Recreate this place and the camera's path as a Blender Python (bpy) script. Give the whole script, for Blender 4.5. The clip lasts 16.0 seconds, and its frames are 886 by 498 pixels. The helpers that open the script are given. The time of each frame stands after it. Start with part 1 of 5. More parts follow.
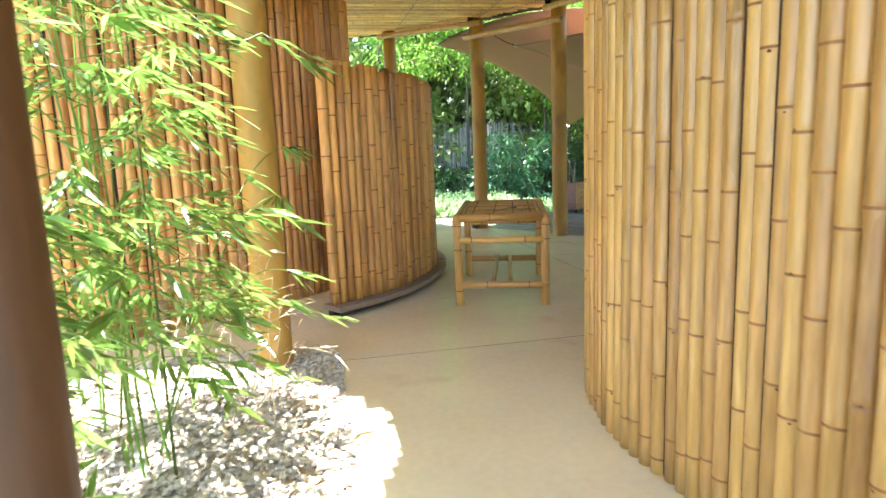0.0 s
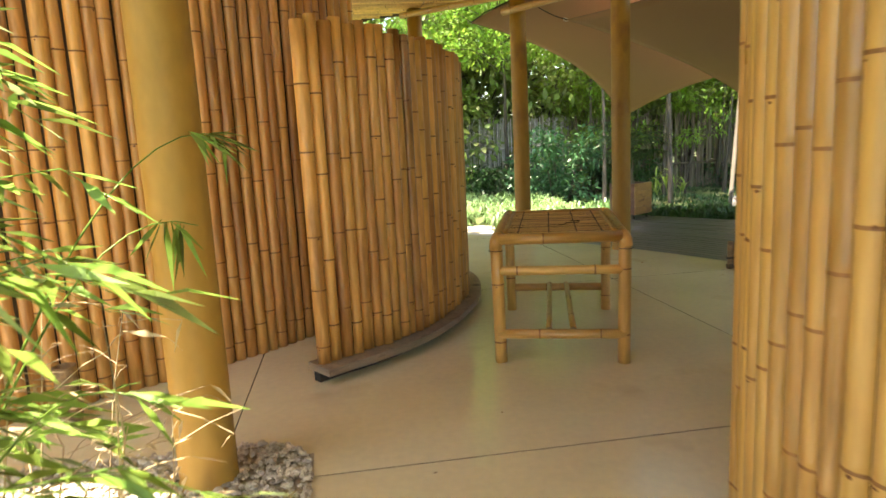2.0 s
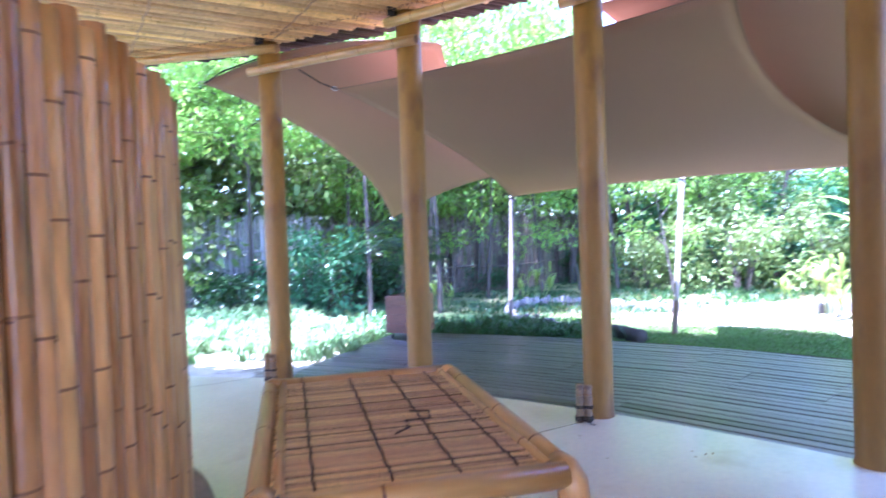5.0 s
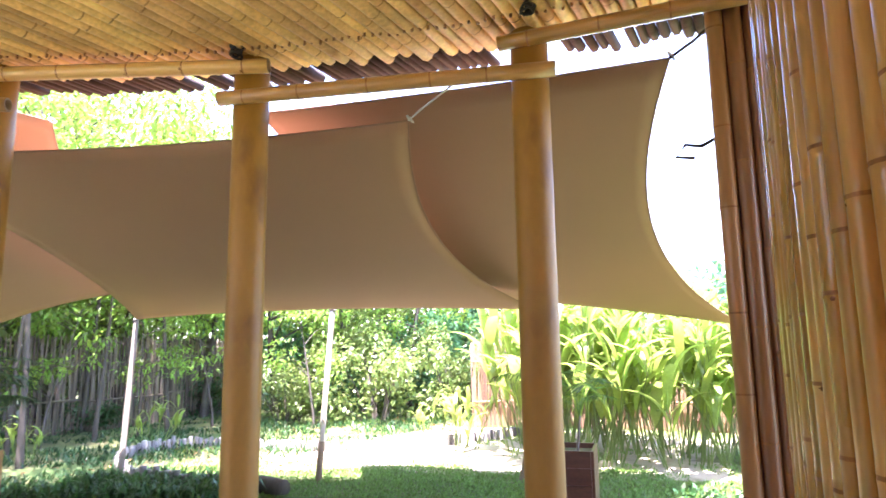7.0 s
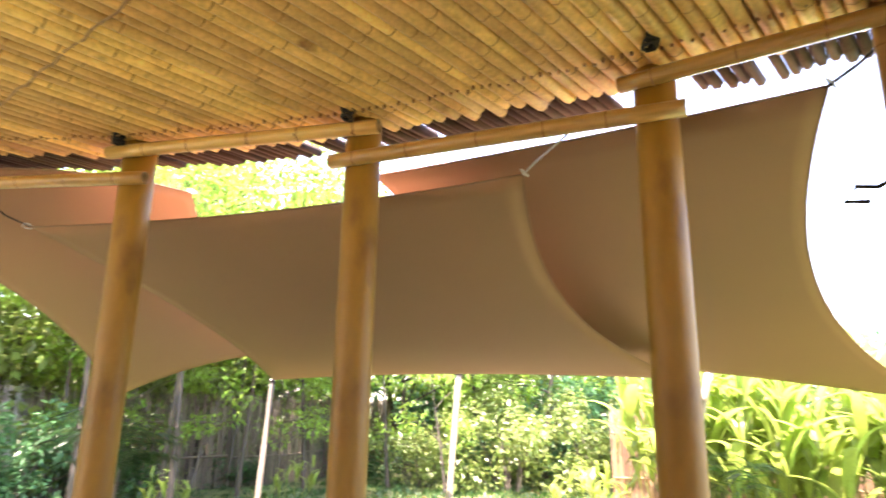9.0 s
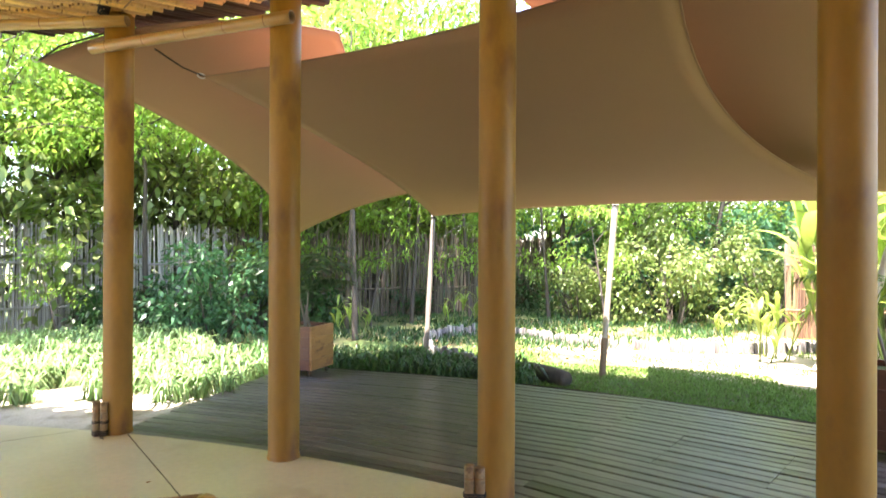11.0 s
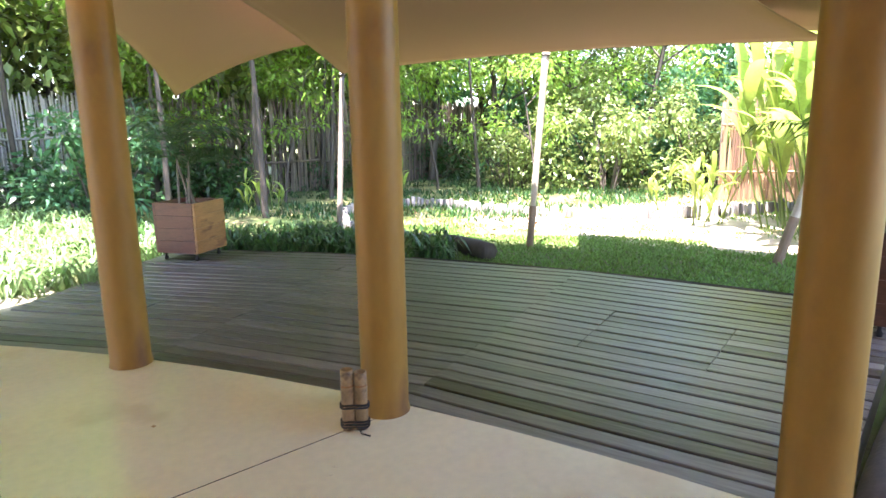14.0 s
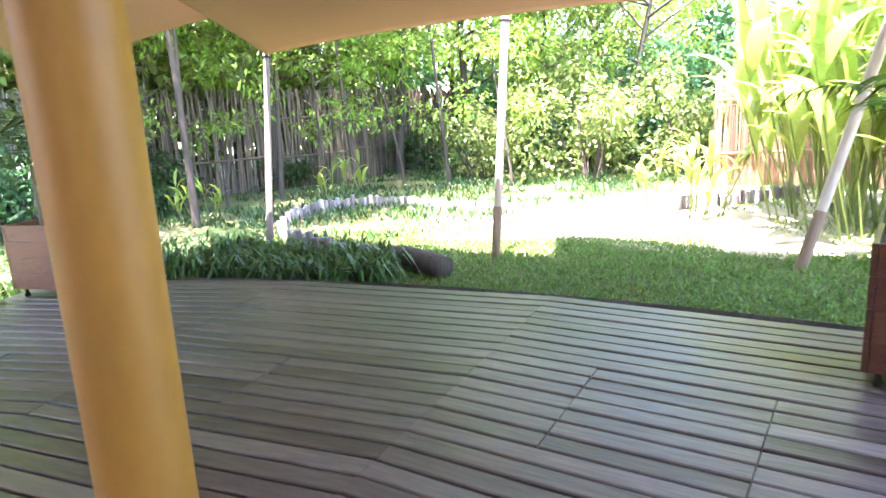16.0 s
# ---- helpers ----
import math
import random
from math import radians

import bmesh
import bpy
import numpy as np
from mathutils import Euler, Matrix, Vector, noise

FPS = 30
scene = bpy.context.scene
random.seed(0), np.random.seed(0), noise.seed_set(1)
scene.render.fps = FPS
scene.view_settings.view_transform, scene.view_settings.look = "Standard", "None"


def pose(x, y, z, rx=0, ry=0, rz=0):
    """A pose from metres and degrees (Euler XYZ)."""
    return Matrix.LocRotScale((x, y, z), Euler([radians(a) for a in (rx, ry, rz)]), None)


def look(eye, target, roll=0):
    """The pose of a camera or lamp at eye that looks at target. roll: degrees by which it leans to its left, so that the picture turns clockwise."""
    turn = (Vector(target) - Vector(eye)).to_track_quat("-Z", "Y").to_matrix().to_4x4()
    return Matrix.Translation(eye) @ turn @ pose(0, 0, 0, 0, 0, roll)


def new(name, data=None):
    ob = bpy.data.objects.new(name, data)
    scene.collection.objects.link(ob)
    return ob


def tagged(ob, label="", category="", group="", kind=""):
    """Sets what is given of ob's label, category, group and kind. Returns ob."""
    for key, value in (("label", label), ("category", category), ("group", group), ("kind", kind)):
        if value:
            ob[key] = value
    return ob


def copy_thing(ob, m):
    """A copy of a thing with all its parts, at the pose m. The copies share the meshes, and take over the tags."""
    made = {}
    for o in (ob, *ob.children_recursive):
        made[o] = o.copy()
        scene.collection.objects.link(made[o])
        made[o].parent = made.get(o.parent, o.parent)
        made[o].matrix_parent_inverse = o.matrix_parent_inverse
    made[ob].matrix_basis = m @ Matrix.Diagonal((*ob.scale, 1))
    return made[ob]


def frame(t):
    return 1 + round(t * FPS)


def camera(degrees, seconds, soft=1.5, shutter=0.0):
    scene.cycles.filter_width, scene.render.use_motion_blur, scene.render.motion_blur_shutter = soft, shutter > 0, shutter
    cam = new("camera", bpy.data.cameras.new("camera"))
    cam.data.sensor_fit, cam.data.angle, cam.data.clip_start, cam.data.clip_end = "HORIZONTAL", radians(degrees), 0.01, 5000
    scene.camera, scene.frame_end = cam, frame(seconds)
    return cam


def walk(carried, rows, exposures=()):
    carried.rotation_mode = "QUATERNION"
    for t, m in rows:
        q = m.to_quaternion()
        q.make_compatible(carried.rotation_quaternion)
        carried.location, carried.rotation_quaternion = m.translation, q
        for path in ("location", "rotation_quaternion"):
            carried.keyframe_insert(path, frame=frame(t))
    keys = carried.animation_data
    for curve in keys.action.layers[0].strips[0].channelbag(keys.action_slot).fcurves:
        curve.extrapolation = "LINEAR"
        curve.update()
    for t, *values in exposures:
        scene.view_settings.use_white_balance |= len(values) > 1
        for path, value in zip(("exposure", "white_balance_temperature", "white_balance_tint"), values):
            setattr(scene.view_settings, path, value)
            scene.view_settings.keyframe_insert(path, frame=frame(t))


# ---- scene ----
cam = camera(69.66, 16.0, shutter=0.4)
ROWS = [
    (0.0, -0.0, 0.0, 1.365, 80.51, 2.17, -11.98),
    (0.5, 0.091, 0.378, 1.343, 80.57, 2.27, -11.81),
    (1.0, 0.217, 0.757, 1.317, 80.57, 2.27, -10.97),
    (1.5, 0.316, 1.167, 1.298, 80.47, 2.37, -9.85),
    (2.0, 0.34, 1.544, 1.3, 80.68, 2.82, -8.82),
    (2.5, 0.41, 1.959, 1.301, 81.15, 3.2, -7.12),
    (3.0, 0.452, 2.367, 1.294, 81.73, 3.24, -7.07),
    (3.5, 0.515, 2.716, 1.288, 82.96, 3.21, -9.56),
    (4.0, 0.635, 3.056, 1.302, 84.1, 2.72, -12.64),
    (4.5, 0.698, 3.448, 1.301, 86.18, 2.15, -21.68),
    (5.0, 0.833, 3.753, 1.325, 88.75, 2.04, -31.52),
    (5.2, 0.873, 3.899, 1.341, 89.87, 2.34, -35.64),
    (7.3, 1.473, 4.41, 1.498, 99.26, 0.82, -64.07),
    (7.5, 1.536, 4.424, 1.513, 99.84, 0.94, -63.68),
    (8.0, 1.631, 4.525, 1.55, 103.04, 1.42, -63.3),
    (8.5, 1.651, 4.519, 1.557, 104.64, 0.85, -58.67),
    (9.0, 1.685, 4.447, 1.539, 104.22, -0.91, -51.02),
    (9.2, 1.676, 4.435, 1.532, 104.04, -1.48, -47.5),
    (11.3, 1.752, 4.368, 1.38, 87.84, -0.45, -36.05),
    (11.5, 1.752, 4.382, 1.363, 86.37, -0.39, -36.01),
    (12.0, 1.773, 4.383, 1.307, 83.64, 0.14, -35.96),
    (12.5, 1.849, 4.433, 1.263, 81.57, 0.69, -36.65),
    (13.0, 2.042, 4.621, 1.277, 79.7, 0.51, -39.9),
    (13.5, 2.253, 4.772, 1.258, 79.36, 0.45, -42.07),
    (14.0, 2.525, 4.888, 1.253, 78.88, 0.92, -42.21),
    (14.5, 2.826, 5.096, 1.216, 78.49, 0.89, -44.09),
    (15.0, 3.146, 5.274, 1.227, 77.91, 1.49, -45.29),
    (15.5, 3.452, 5.394, 1.232, 77.58, 2.24, -44.96),
    (16.0, 3.734, 5.611, 1.216, 77.78, 3.0, -43.6),
]
EXPOSURES = [(0.0, 3.1, 6050, 12), (0.5, 2.95, 5800, 13), (1.0, 2.6, 6800, 11), (1.5, 2.63, 7400, 14), (2.5, 2.58, 8100, 14), (3.0, 2.95, 7200, 15), (3.5, 3.48, 5400, 19), (4.0, 3.6, 4950, 27), (4.5, 3.55, 4750, 37), (5.0, 3.5, 4600, 43), (7.5, 3.6, 6500, 34), (9.0, 3.5, 7200, 32), (11.5, 3.12, 6650, 25), (13.5, 3.25, 6400, 27), (15.0, 3.42, 6300, 31), (15.5, 3.5, 6300, 32), (16.0, 3.92, 6250, 34)]
walk(cam, [(t, pose(x, y, z, rx, ry, rz)) for t, x, y, z, rx, ry, rz in ROWS], EXPOSURES)
# ---- world and sun ----
world = bpy.data.worlds.new("sky")
world.use_nodes = True
scene.world = world
SUN_EL, SUN_AZ = 78.0, 240.0  # degrees; azimuth clockwise from +y
sky = world.node_tree.nodes.new("ShaderNodeTexSky")
sky.sky_type, sky.sun_disc = "NISHITA", False
sky.sun_elevation, sky.sun_rotation = radians(SUN_EL), radians(SUN_AZ)
world.node_tree.links.new(sky.outputs[0], world.node_tree.nodes["Background"].inputs[0])
world.node_tree.nodes["Background"].inputs[1].default_value = 0.15
sun = new("sun", bpy.data.lights.new("sun", "SUN"))
sun.data.energy, sun.data.angle, sun.data.color = 5.0, radians(0.6), (1.0, 0.95, 0.86)
SUN_DIR = Vector((math.cos(radians(SUN_EL)) * math.sin(radians(SUN_AZ)), math.cos(radians(SUN_EL)) * math.cos(radians(SUN_AZ)), math.sin(radians(SUN_EL))))
sun.matrix_world = look(SUN_DIR * 40, (0, 0, 0))

# ---- materials ----
def material(name, base, rough=0.6, spread=0.25, scale=6.0, fine=60.0, bump=0.15, stretch=(1, 1, 1), tint=None, per_object=0.0, per_island=0.0,
             metal=0.0, translucent=0.0, coat=0.0, stain=None, stain_at=0.62, stain_scale=2.0):
    """A procedural surface: colour with coarse and fine variation, optional per-piece variation, stains and relief."""
    m = bpy.data.materials.new(name)
    m.use_nodes = True
    nt = m.node_tree
    n, ln = nt.nodes, nt.links
    bsdf = n["Principled BSDF"]
    co = n.new("ShaderNodeTexCoord")
    mp = n.new("ShaderNodeMapping")
    mp.inputs["Scale"].default_value = stretch
    ln.new(co.outputs["Object"], mp.inputs[0])
    coarse, grain = n.new("ShaderNodeTexNoise"), n.new("ShaderNodeTexNoise")
    coarse.inputs["Scale"].default_value, grain.inputs["Scale"].default_value = scale, fine
    coarse.inputs["Detail"].default_value, grain.inputs["Detail"].default_value = 4, 3
    shift = None
    if per_object or per_island:
        src = n.new("ShaderNodeObjectInfo") if per_object else n.new("ShaderNodeNewGeometry")
        rnd = src.outputs["Random"] if per_object else src.outputs["Random Per Island"]
        shift = n.new("ShaderNodeVectorMath")
        shift.operation = "SCALE"
        shift.inputs[0].default_value = (17.3, 9.1, 5.7)
        ln.new(rnd, shift.inputs["Scale"])
        ad = n.new("ShaderNodeVectorMath")
        ln.new(mp.outputs[0], ad.inputs[0])
        ln.new(shift.outputs[0], ad.inputs[1])
        vec = ad.outputs[0]
    else:
        vec = mp.outputs[0]
    for tx in (coarse, grain):
        ln.new(vec, tx.inputs["Vector"])
    mixf = n.new("ShaderNodeMath")
    mixf.operation = "MULTIPLY_ADD"
    mixf.inputs[1].default_value = 0.62
    g2 = n.new("ShaderNodeMath")
    g2.operation = "MULTIPLY"
    g2.inputs[1].default_value = 0.38
    ln.new(grain.outputs[0], g2.inputs[0])
    ln.new(coarse.outputs[0], mixf.inputs[0])
    ln.new(g2.outputs[0], mixf.inputs[2])
    ramp = n.new("ShaderNodeValToRGB")
    lo = [c * (1 - spread) for c in base]
    hi = [min(1, c * (1 + spread)) for c in (tint or base)]
    ramp.color_ramp.elements[0].position, ramp.color_ramp.elements[1].position = 0.3, 0.7
    ramp.color_ramp.elements[0].color, ramp.color_ramp.elements[1].color = (*lo, 1), (*hi, 1)
    ln.new(mixf.outputs[0], ramp.inputs[0])
    colour = ramp.outputs[0]
    if per_object or per_island:
        hsv = n.new("ShaderNodeHueSaturation")
        mr = n.new("ShaderNodeMapRange")
        amount = per_object or per_island
        mr.inputs["To Min"].default_value, mr.inputs["To Max"].default_value = 1 - amount, 1 + amount
        ln.new(rnd, mr.inputs["Value"])
        ln.new(mr.outputs[0], hsv.inputs["Value"])
        hue = n.new("ShaderNodeMapRange")
        hue.inputs["To Min"].default_value, hue.inputs["To Max"].default_value = 0.5 - amount * 0.05, 0.5 + amount * 0.04
        ln.new(rnd, hue.inputs["Value"])
        ln.new(hue.outputs[0], hsv.inputs["Hue"])
        ln.new(colour, hsv.inputs["Color"])
        colour = hsv.outputs[0]
    if stain:
        st = n.new("ShaderNodeTexNoise")
        st.inputs["Scale"].default_value, st.inputs["Detail"].default_value = stain_scale, 5
        ln.new(vec, st.inputs["Vector"])
        sr = n.new("ShaderNodeMapRange")
        sr.inputs["From Min"].default_value, sr.inputs["From Max"].default_value = stain_at, stain_at + 0.12
        ln.new(st.outputs[0], sr.inputs["Value"])
        mx = n.new("ShaderNodeMix")
        mx.data_type = "RGBA"
        ln.new(sr.outputs[0], mx.inputs["Factor"])
        ln.new(colour, mx.inputs["A"])
        mx.inputs["B"].default_value = (*stain, 1)
        colour = mx.outputs["Result"]
    ln.new(colour, bsdf.inputs["Base Color"])
    rr = n.new("ShaderNodeMapRange")
    rr.inputs["To Min"].default_value, rr.inputs["To Max"].default_value = max(0.03, rough - 0.12), min(1, rough + 0.12)
    ln.new(coarse.outputs[0], rr.inputs["Value"])
    ln.new(rr.outputs[0], bsdf.inputs["Roughness"])
    bsdf.inputs["Metallic"].default_value = metal
    bsdf.inputs["Coat Weight"].default_value = coat
    bsdf.inputs["Coat Roughness"].default_value = 0.12
    if bump:
        bp = n.new("ShaderNodeBump")
        bp.inputs["Strength"].default_value, bp.inputs["Distance"].default_value = bump, 0.01
        ln.new(grain.outputs[0], bp.inputs["Height"])
        ln.new(bp.outputs[0], bsdf.inputs["Normal"])
    if translucent:
        tr = n.new("ShaderNodeBsdfTranslucent")
        ln.new(colour, tr.inputs["Color"])
        mxs = n.new("ShaderNodeMixShader")
        mxs.inputs[0].default_value = translucent
        ln.new(bsdf.outputs[0], mxs.inputs[1])
        ln.new(tr.outputs[0], mxs.inputs[2])
        ln.new(mxs.outputs[0], n["Material Output"].inputs[0])
    return m


BAMBOO = material("bamboo", (0.385, 0.205, 0.048), 0.29, 0.30, 3.0, 40, 0.08, (1, 1, 0.12), tint=(0.51, 0.305, 0.097), per_object=0.13, coat=0.4, stain=(0.22, 0.09, 0.025), stain_at=0.66, stain_scale=6.0)
# Lighter copy of the wall bamboo, making up for light on the table
BAMBOO_TABLE = material("table_bamboo", (0.50, 0.26, 0.062), 0.36, 0.30, 3.0, 40, 0.08, (1, 1, 0.12), tint=(0.62, 0.36, 0.11), per_object=0.15, coat=0.25, stain=(0.18, 0.065, 0.02), stain_at=0.61, stain_scale=7.0)
BAMBOO_AGED = material("aged_bamboo", (0.50, 0.222, 0.054), 0.36, 0.36, 3.2, 42, 0.1, (1, 1, 0.14), tint=(0.66, 0.35, 0.105), per_object=0.12, coat=0.25, stain=(0.17, 0.06, 0.018), stain_at=0.585, stain_scale=5.0)
BAMBOO_SCAR = material("branch_scar", (0.15, 0.062, 0.022), 0.8, 0.4, 30, 90, 0.2)
BAMBOO_NODE = material("bamboo_node", (0.26, 0.118, 0.036), 0.6, 0.4, 20, 80, 0.1)
ROOF_NODE = material("roof_bamboo_node", (0.42, 0.225, 0.065), 0.6, 0.4, 20, 80, 0.1)
BAMBOO_CUT = material("bamboo_cut_end", (0.30, 0.19, 0.09), 0.8, 0.3, 30, 90, 0.2)
ROOF_BAMBOO = material("roof_bamboo", (0.66, 0.39, 0.115), 0.45, 0.3, 3.0, 40, 0.08, per_island=0.25, tint=(0.78, 0.51, 0.18), coat=0.1, stain=(0.28, 0.13, 0.04), stain_at=0.66, stain_scale=4)
ROOF_COVER = material("roof_cover", (0.16, 0.11, 0.06), 0.95, 0.4, 8, 70, 0.5)
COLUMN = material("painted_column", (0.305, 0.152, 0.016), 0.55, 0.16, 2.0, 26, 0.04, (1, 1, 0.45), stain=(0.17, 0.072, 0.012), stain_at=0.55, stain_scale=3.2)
# Paler copy of the column paint, with the bed's light in its colour
COLUMN_LIT = material("lit_column", (0.47, 0.28, 0.062), 0.55, 0.14, 2.0, 26, 0.04, (1, 1, 0.45), stain=(0.36, 0.19, 0.035), stain_at=0.58, stain_scale=3.2)
CONCRETE = material("polished_concrete", (0.82, 0.74, 0.49), 0.17, 0.09, 1.3, 24, 0.02, stain=(0.70, 0.60, 0.37), stain_at=0.6, stain_scale=1.6)
POST_WOOD = material("dark_post_wood", (0.115, 0.052, 0.021), 0.6, 0.25, 3, 40, 0.15, (1, 1, 0.2))
# Colour of the dark sheet added between poles, as shade in the gaps
GAP_SHADE = material("pole_gap_shade", (0.05, 0.028, 0.012), 0.9, 0.3, 4, 40, 0.2)
STUB = material("old_roof_pole", (0.045, 0.024, 0.012), 0.9, 0.4, 4, 40, 0.3, per_island=0.4)
# Near-black for joints and gaps; stands in for the shade between parts
JOINT = material("joint_shadow", (0.035, 0.028, 0.022), 0.9, 0.2, 20, 60, 0.1)
DECK = material("weathered_deck", (0.075, 0.063, 0.051), 0.34, 0.34, 2.0, 45, 0.25, (0.12, 1, 1), tint=(0.158, 0.139, 0.12), per_object=0.09, stain=(0.04, 0.031, 0.023), stain_at=0.54, stain_scale=0.9)
SAIL = material("sail_canvas", (0.30, 0.169, 0.10), 0.85, 0.08, 0.8, 140, 0.05, translucent=0.005)
HEM = material("sail_hem", (0.24, 0.14, 0.09), 0.85, 0.1, 4, 120, 0.05)
SAND = material("pale_sand", (0.44, 0.40, 0.32), 0.9, 0.35, 3, 60, 0.4, stain=(0.17, 0.15, 0.09), stain_at=0.52, stain_scale=2.5)
GRAVEL = material("gravel", (0.60, 0.55, 0.46), 0.8, 0.3, 20, 90, 0.2, per_island=0.25)
SOIL = material("soil", (0.115, 0.085, 0.05), 0.95, 0.4, 3, 30, 0.5, tint=(0.13, 0.15, 0.05), stain=(0.075, 0.12, 0.03), stain_at=0.47, stain_scale=0.9)
GRASS = material("grass", (0.15, 0.27, 0.055), 0.5, 0.3, 1.0, 20, 0, per_island=0.35, translucent=0.35)
TALL_GRASS = material("strappy_leaf", (0.19, 0.31, 0.12), 0.4, 0.3, 1.0, 20, 0, per_island=0.45, translucent=0.35)
STRAP_DARK = material("dark_strappy_leaf", (0.05, 0.125, 0.03), 0.35, 0.3, 1.0, 20, 0, per_island=0.4, translucent=0.25)
PALE_SUN_SOIL = material("pale_sun_patch_soil", (0.40, 0.34, 0.24), 0.9, 0.35, 2.5, 50, 0.4, stain=(0.17, 0.15, 0.07), stain_at=0.56, stain_scale=1.8)
DRY_LEAF = material("dry_leaf", (0.28, 0.15, 0.06), 0.8, 0.4, 6, 40, 0, per_island=0.4)
LEAF = material("broad_leaf", (0.115, 0.225, 0.045), 0.34, 0.3, 2.0, 20, 0, per_island=0.5, translucent=0.45)
# Brighter copy of the broad leaf, with sunlight through it in the colour
LEAF_SUN = material("thin_sunlit_leaf", (0.22, 0.37, 0.06), 0.4, 0.3, 2.0, 20, 0, per_island=0.45, translucent=0.6)
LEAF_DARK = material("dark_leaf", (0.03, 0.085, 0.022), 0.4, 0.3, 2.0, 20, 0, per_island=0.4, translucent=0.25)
LEAF_BANANA = material("banana_leaf", (0.29, 0.40, 0.08), 0.35, 0.25, 3.0, 30, 0, per_object=0.25, translucent=0.5)
GRAVEL_BED = material("gravel_bed", (0.44, 0.38, 0.29), 0.9, 0.4, 30, 90, 0.4)
DARK_BAMBOO = material("dark_bamboo", (0.27, 0.13, 0.05), 0.4, 0.3, 3.0, 40, 0.08, (1, 1, 0.12), per_object=0.25, coat=0.2)
LEAF_LIGHT = material("light_leaf", (0.17, 0.24, 0.065), 0.34, 0.3, 2.0, 20, 0, per_island=0.45, translucent=0.4)
LEAF_BLUE = material("bluish_leaf", (0.065, 0.18, 0.07), 0.38, 0.3, 2.0, 20, 0, per_island=0.4, translucent=0.35)
BROWN_FENCE = material("brown_fence_reed", (0.27, 0.17, 0.10), 0.85, 0.35, 4, 60, 0.3, (1, 1, 0.1), per_island=0.35)
LEAF_BAMBOO = material("bamboo_leaf", (0.18, 0.30, 0.06), 0.3, 0.3, 4.0, 30, 0, per_island=0.5, translucent=0.4)
DRY_TWIG = material("dry_twig", (0.50, 0.40, 0.24), 0.8, 0.35, 6, 50, 0, per_island=0.3)
BARK = material("bark", (0.075, 0.062, 0.048), 0.9, 0.4, 6, 40, 0.6, (1, 1, 0.3))
REED = material("reed_fence", (0.36, 0.345, 0.32), 0.85, 0.4, 4, 60, 0.3, (1, 1, 0.1), per_island=0.4)
# Older brown reeds, darkened further for the shade of the trees
REED_OLD_SHADED = material("old_shaded_reed_fence", (0.14, 0.112, 0.08), 0.85, 0.45, 4, 60, 0.3, (1, 1, 0.1), per_island=0.5)
TUBE = material("old_bamboo", (0.30, 0.19, 0.09), 0.55, 0.45, 9, 60, 0.1, stain=(0.07, 0.035, 0.018), stain_at=0.55, stain_scale=14)
# Post timber darkened for the shade under the sail; plain grey on canes
POST_GREY = material("grey_timber_post", (0.18, 0.155, 0.125), 0.8, 0.3, 5, 50, 0.3, (1, 1, 0.15))
POST_FOOT = material("brown_post_foot", (0.24, 0.17, 0.11), 0.8, 0.3, 5, 50, 0.3, (1, 1, 0.15))
PLANTER_DARK = material("dark_planter_wood", (0.058, 0.022, 0.012), 0.4, 0.35, 3, 40, 0.2, (1, 1, 4), tint=(0.10, 0.038, 0.02), per_object=0.1, stain=(0.03, 0.012, 0.008), stain_at=0.58, stain_scale=3)
CURB = material("grey_curb", (0.33, 0.34, 0.34), 0.7, 0.2, 4, 50, 0.15)
POST = material("pale_timber_post", (0.50, 0.44, 0.35), 0.7, 0.25, 5, 50, 0.2, (1, 1, 0.15))
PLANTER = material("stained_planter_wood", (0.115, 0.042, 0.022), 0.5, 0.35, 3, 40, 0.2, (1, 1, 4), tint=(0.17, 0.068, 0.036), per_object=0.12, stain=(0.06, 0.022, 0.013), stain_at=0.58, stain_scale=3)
PLANTER_LIGHT = material("tan_planter_wood", (0.29, 0.14, 0.047), 0.5, 0.35, 3, 40, 0.2, (1, 1, 4), per_object=0.16, stain=(0.12, 0.045, 0.02), stain_at=0.57, stain_scale=4)
ROPE = material("black_rope", (0.02, 0.017, 0.014), 0.85, 0.3, 40, 120, 0.4)
METAL = material("galvanised_steel", (0.55, 0.55, 0.56), 0.35, 0.1, 20, 80, 0.05, metal=1.0)
# Grey darkened for the tree shade over the edging
LOG = material("edging_log", (0.19, 0.18, 0.17), 0.9, 0.4, 8, 50, 0.4, (1, 1, 0.25), per_object=0.35)
PLANK = material("rough_plank", (0.31, 0.235, 0.165), 0.8, 0.35, 4, 40, 0.35, (1, 1, 6), stain=(0.13, 0.09, 0.06), stain_at=0.58, stain_scale=4)
REEDTOP = material("reed_tabletop", (0.62, 0.38, 0.14), 0.5, 0.3, 4, 50, 0.1, per_island=0.25, coat=0.15)
# Dark twine; also put on strip sides as shade between them
TWINE_AND_SHADE = material("lacing_and_gap_shade", (0.06, 0.035, 0.02), 0.8, 0.3, 30, 90, 0.3)

# ---- mesh helpers ----
def mesh_from(name, verts, faces, mats, idx=None, smooth=False):
    me = bpy.data.meshes.new(name)
    me.from_pydata(verts, [], faces)
    for m in mats:
        me.materials.append(m)
    if idx is not None:
        me.polygons.foreach_set("material_index", np.asarray(idx, dtype=np.int32))
    if smooth:
        me.polygons.foreach_set("use_smooth", [True] * len(me.polygons))
    me.update()
    return me


def part(name, data, parent=None, label=""):
    ob = new(name, data)
    ob.parent = parent
    if label:
        ob["label"] = label
    return ob


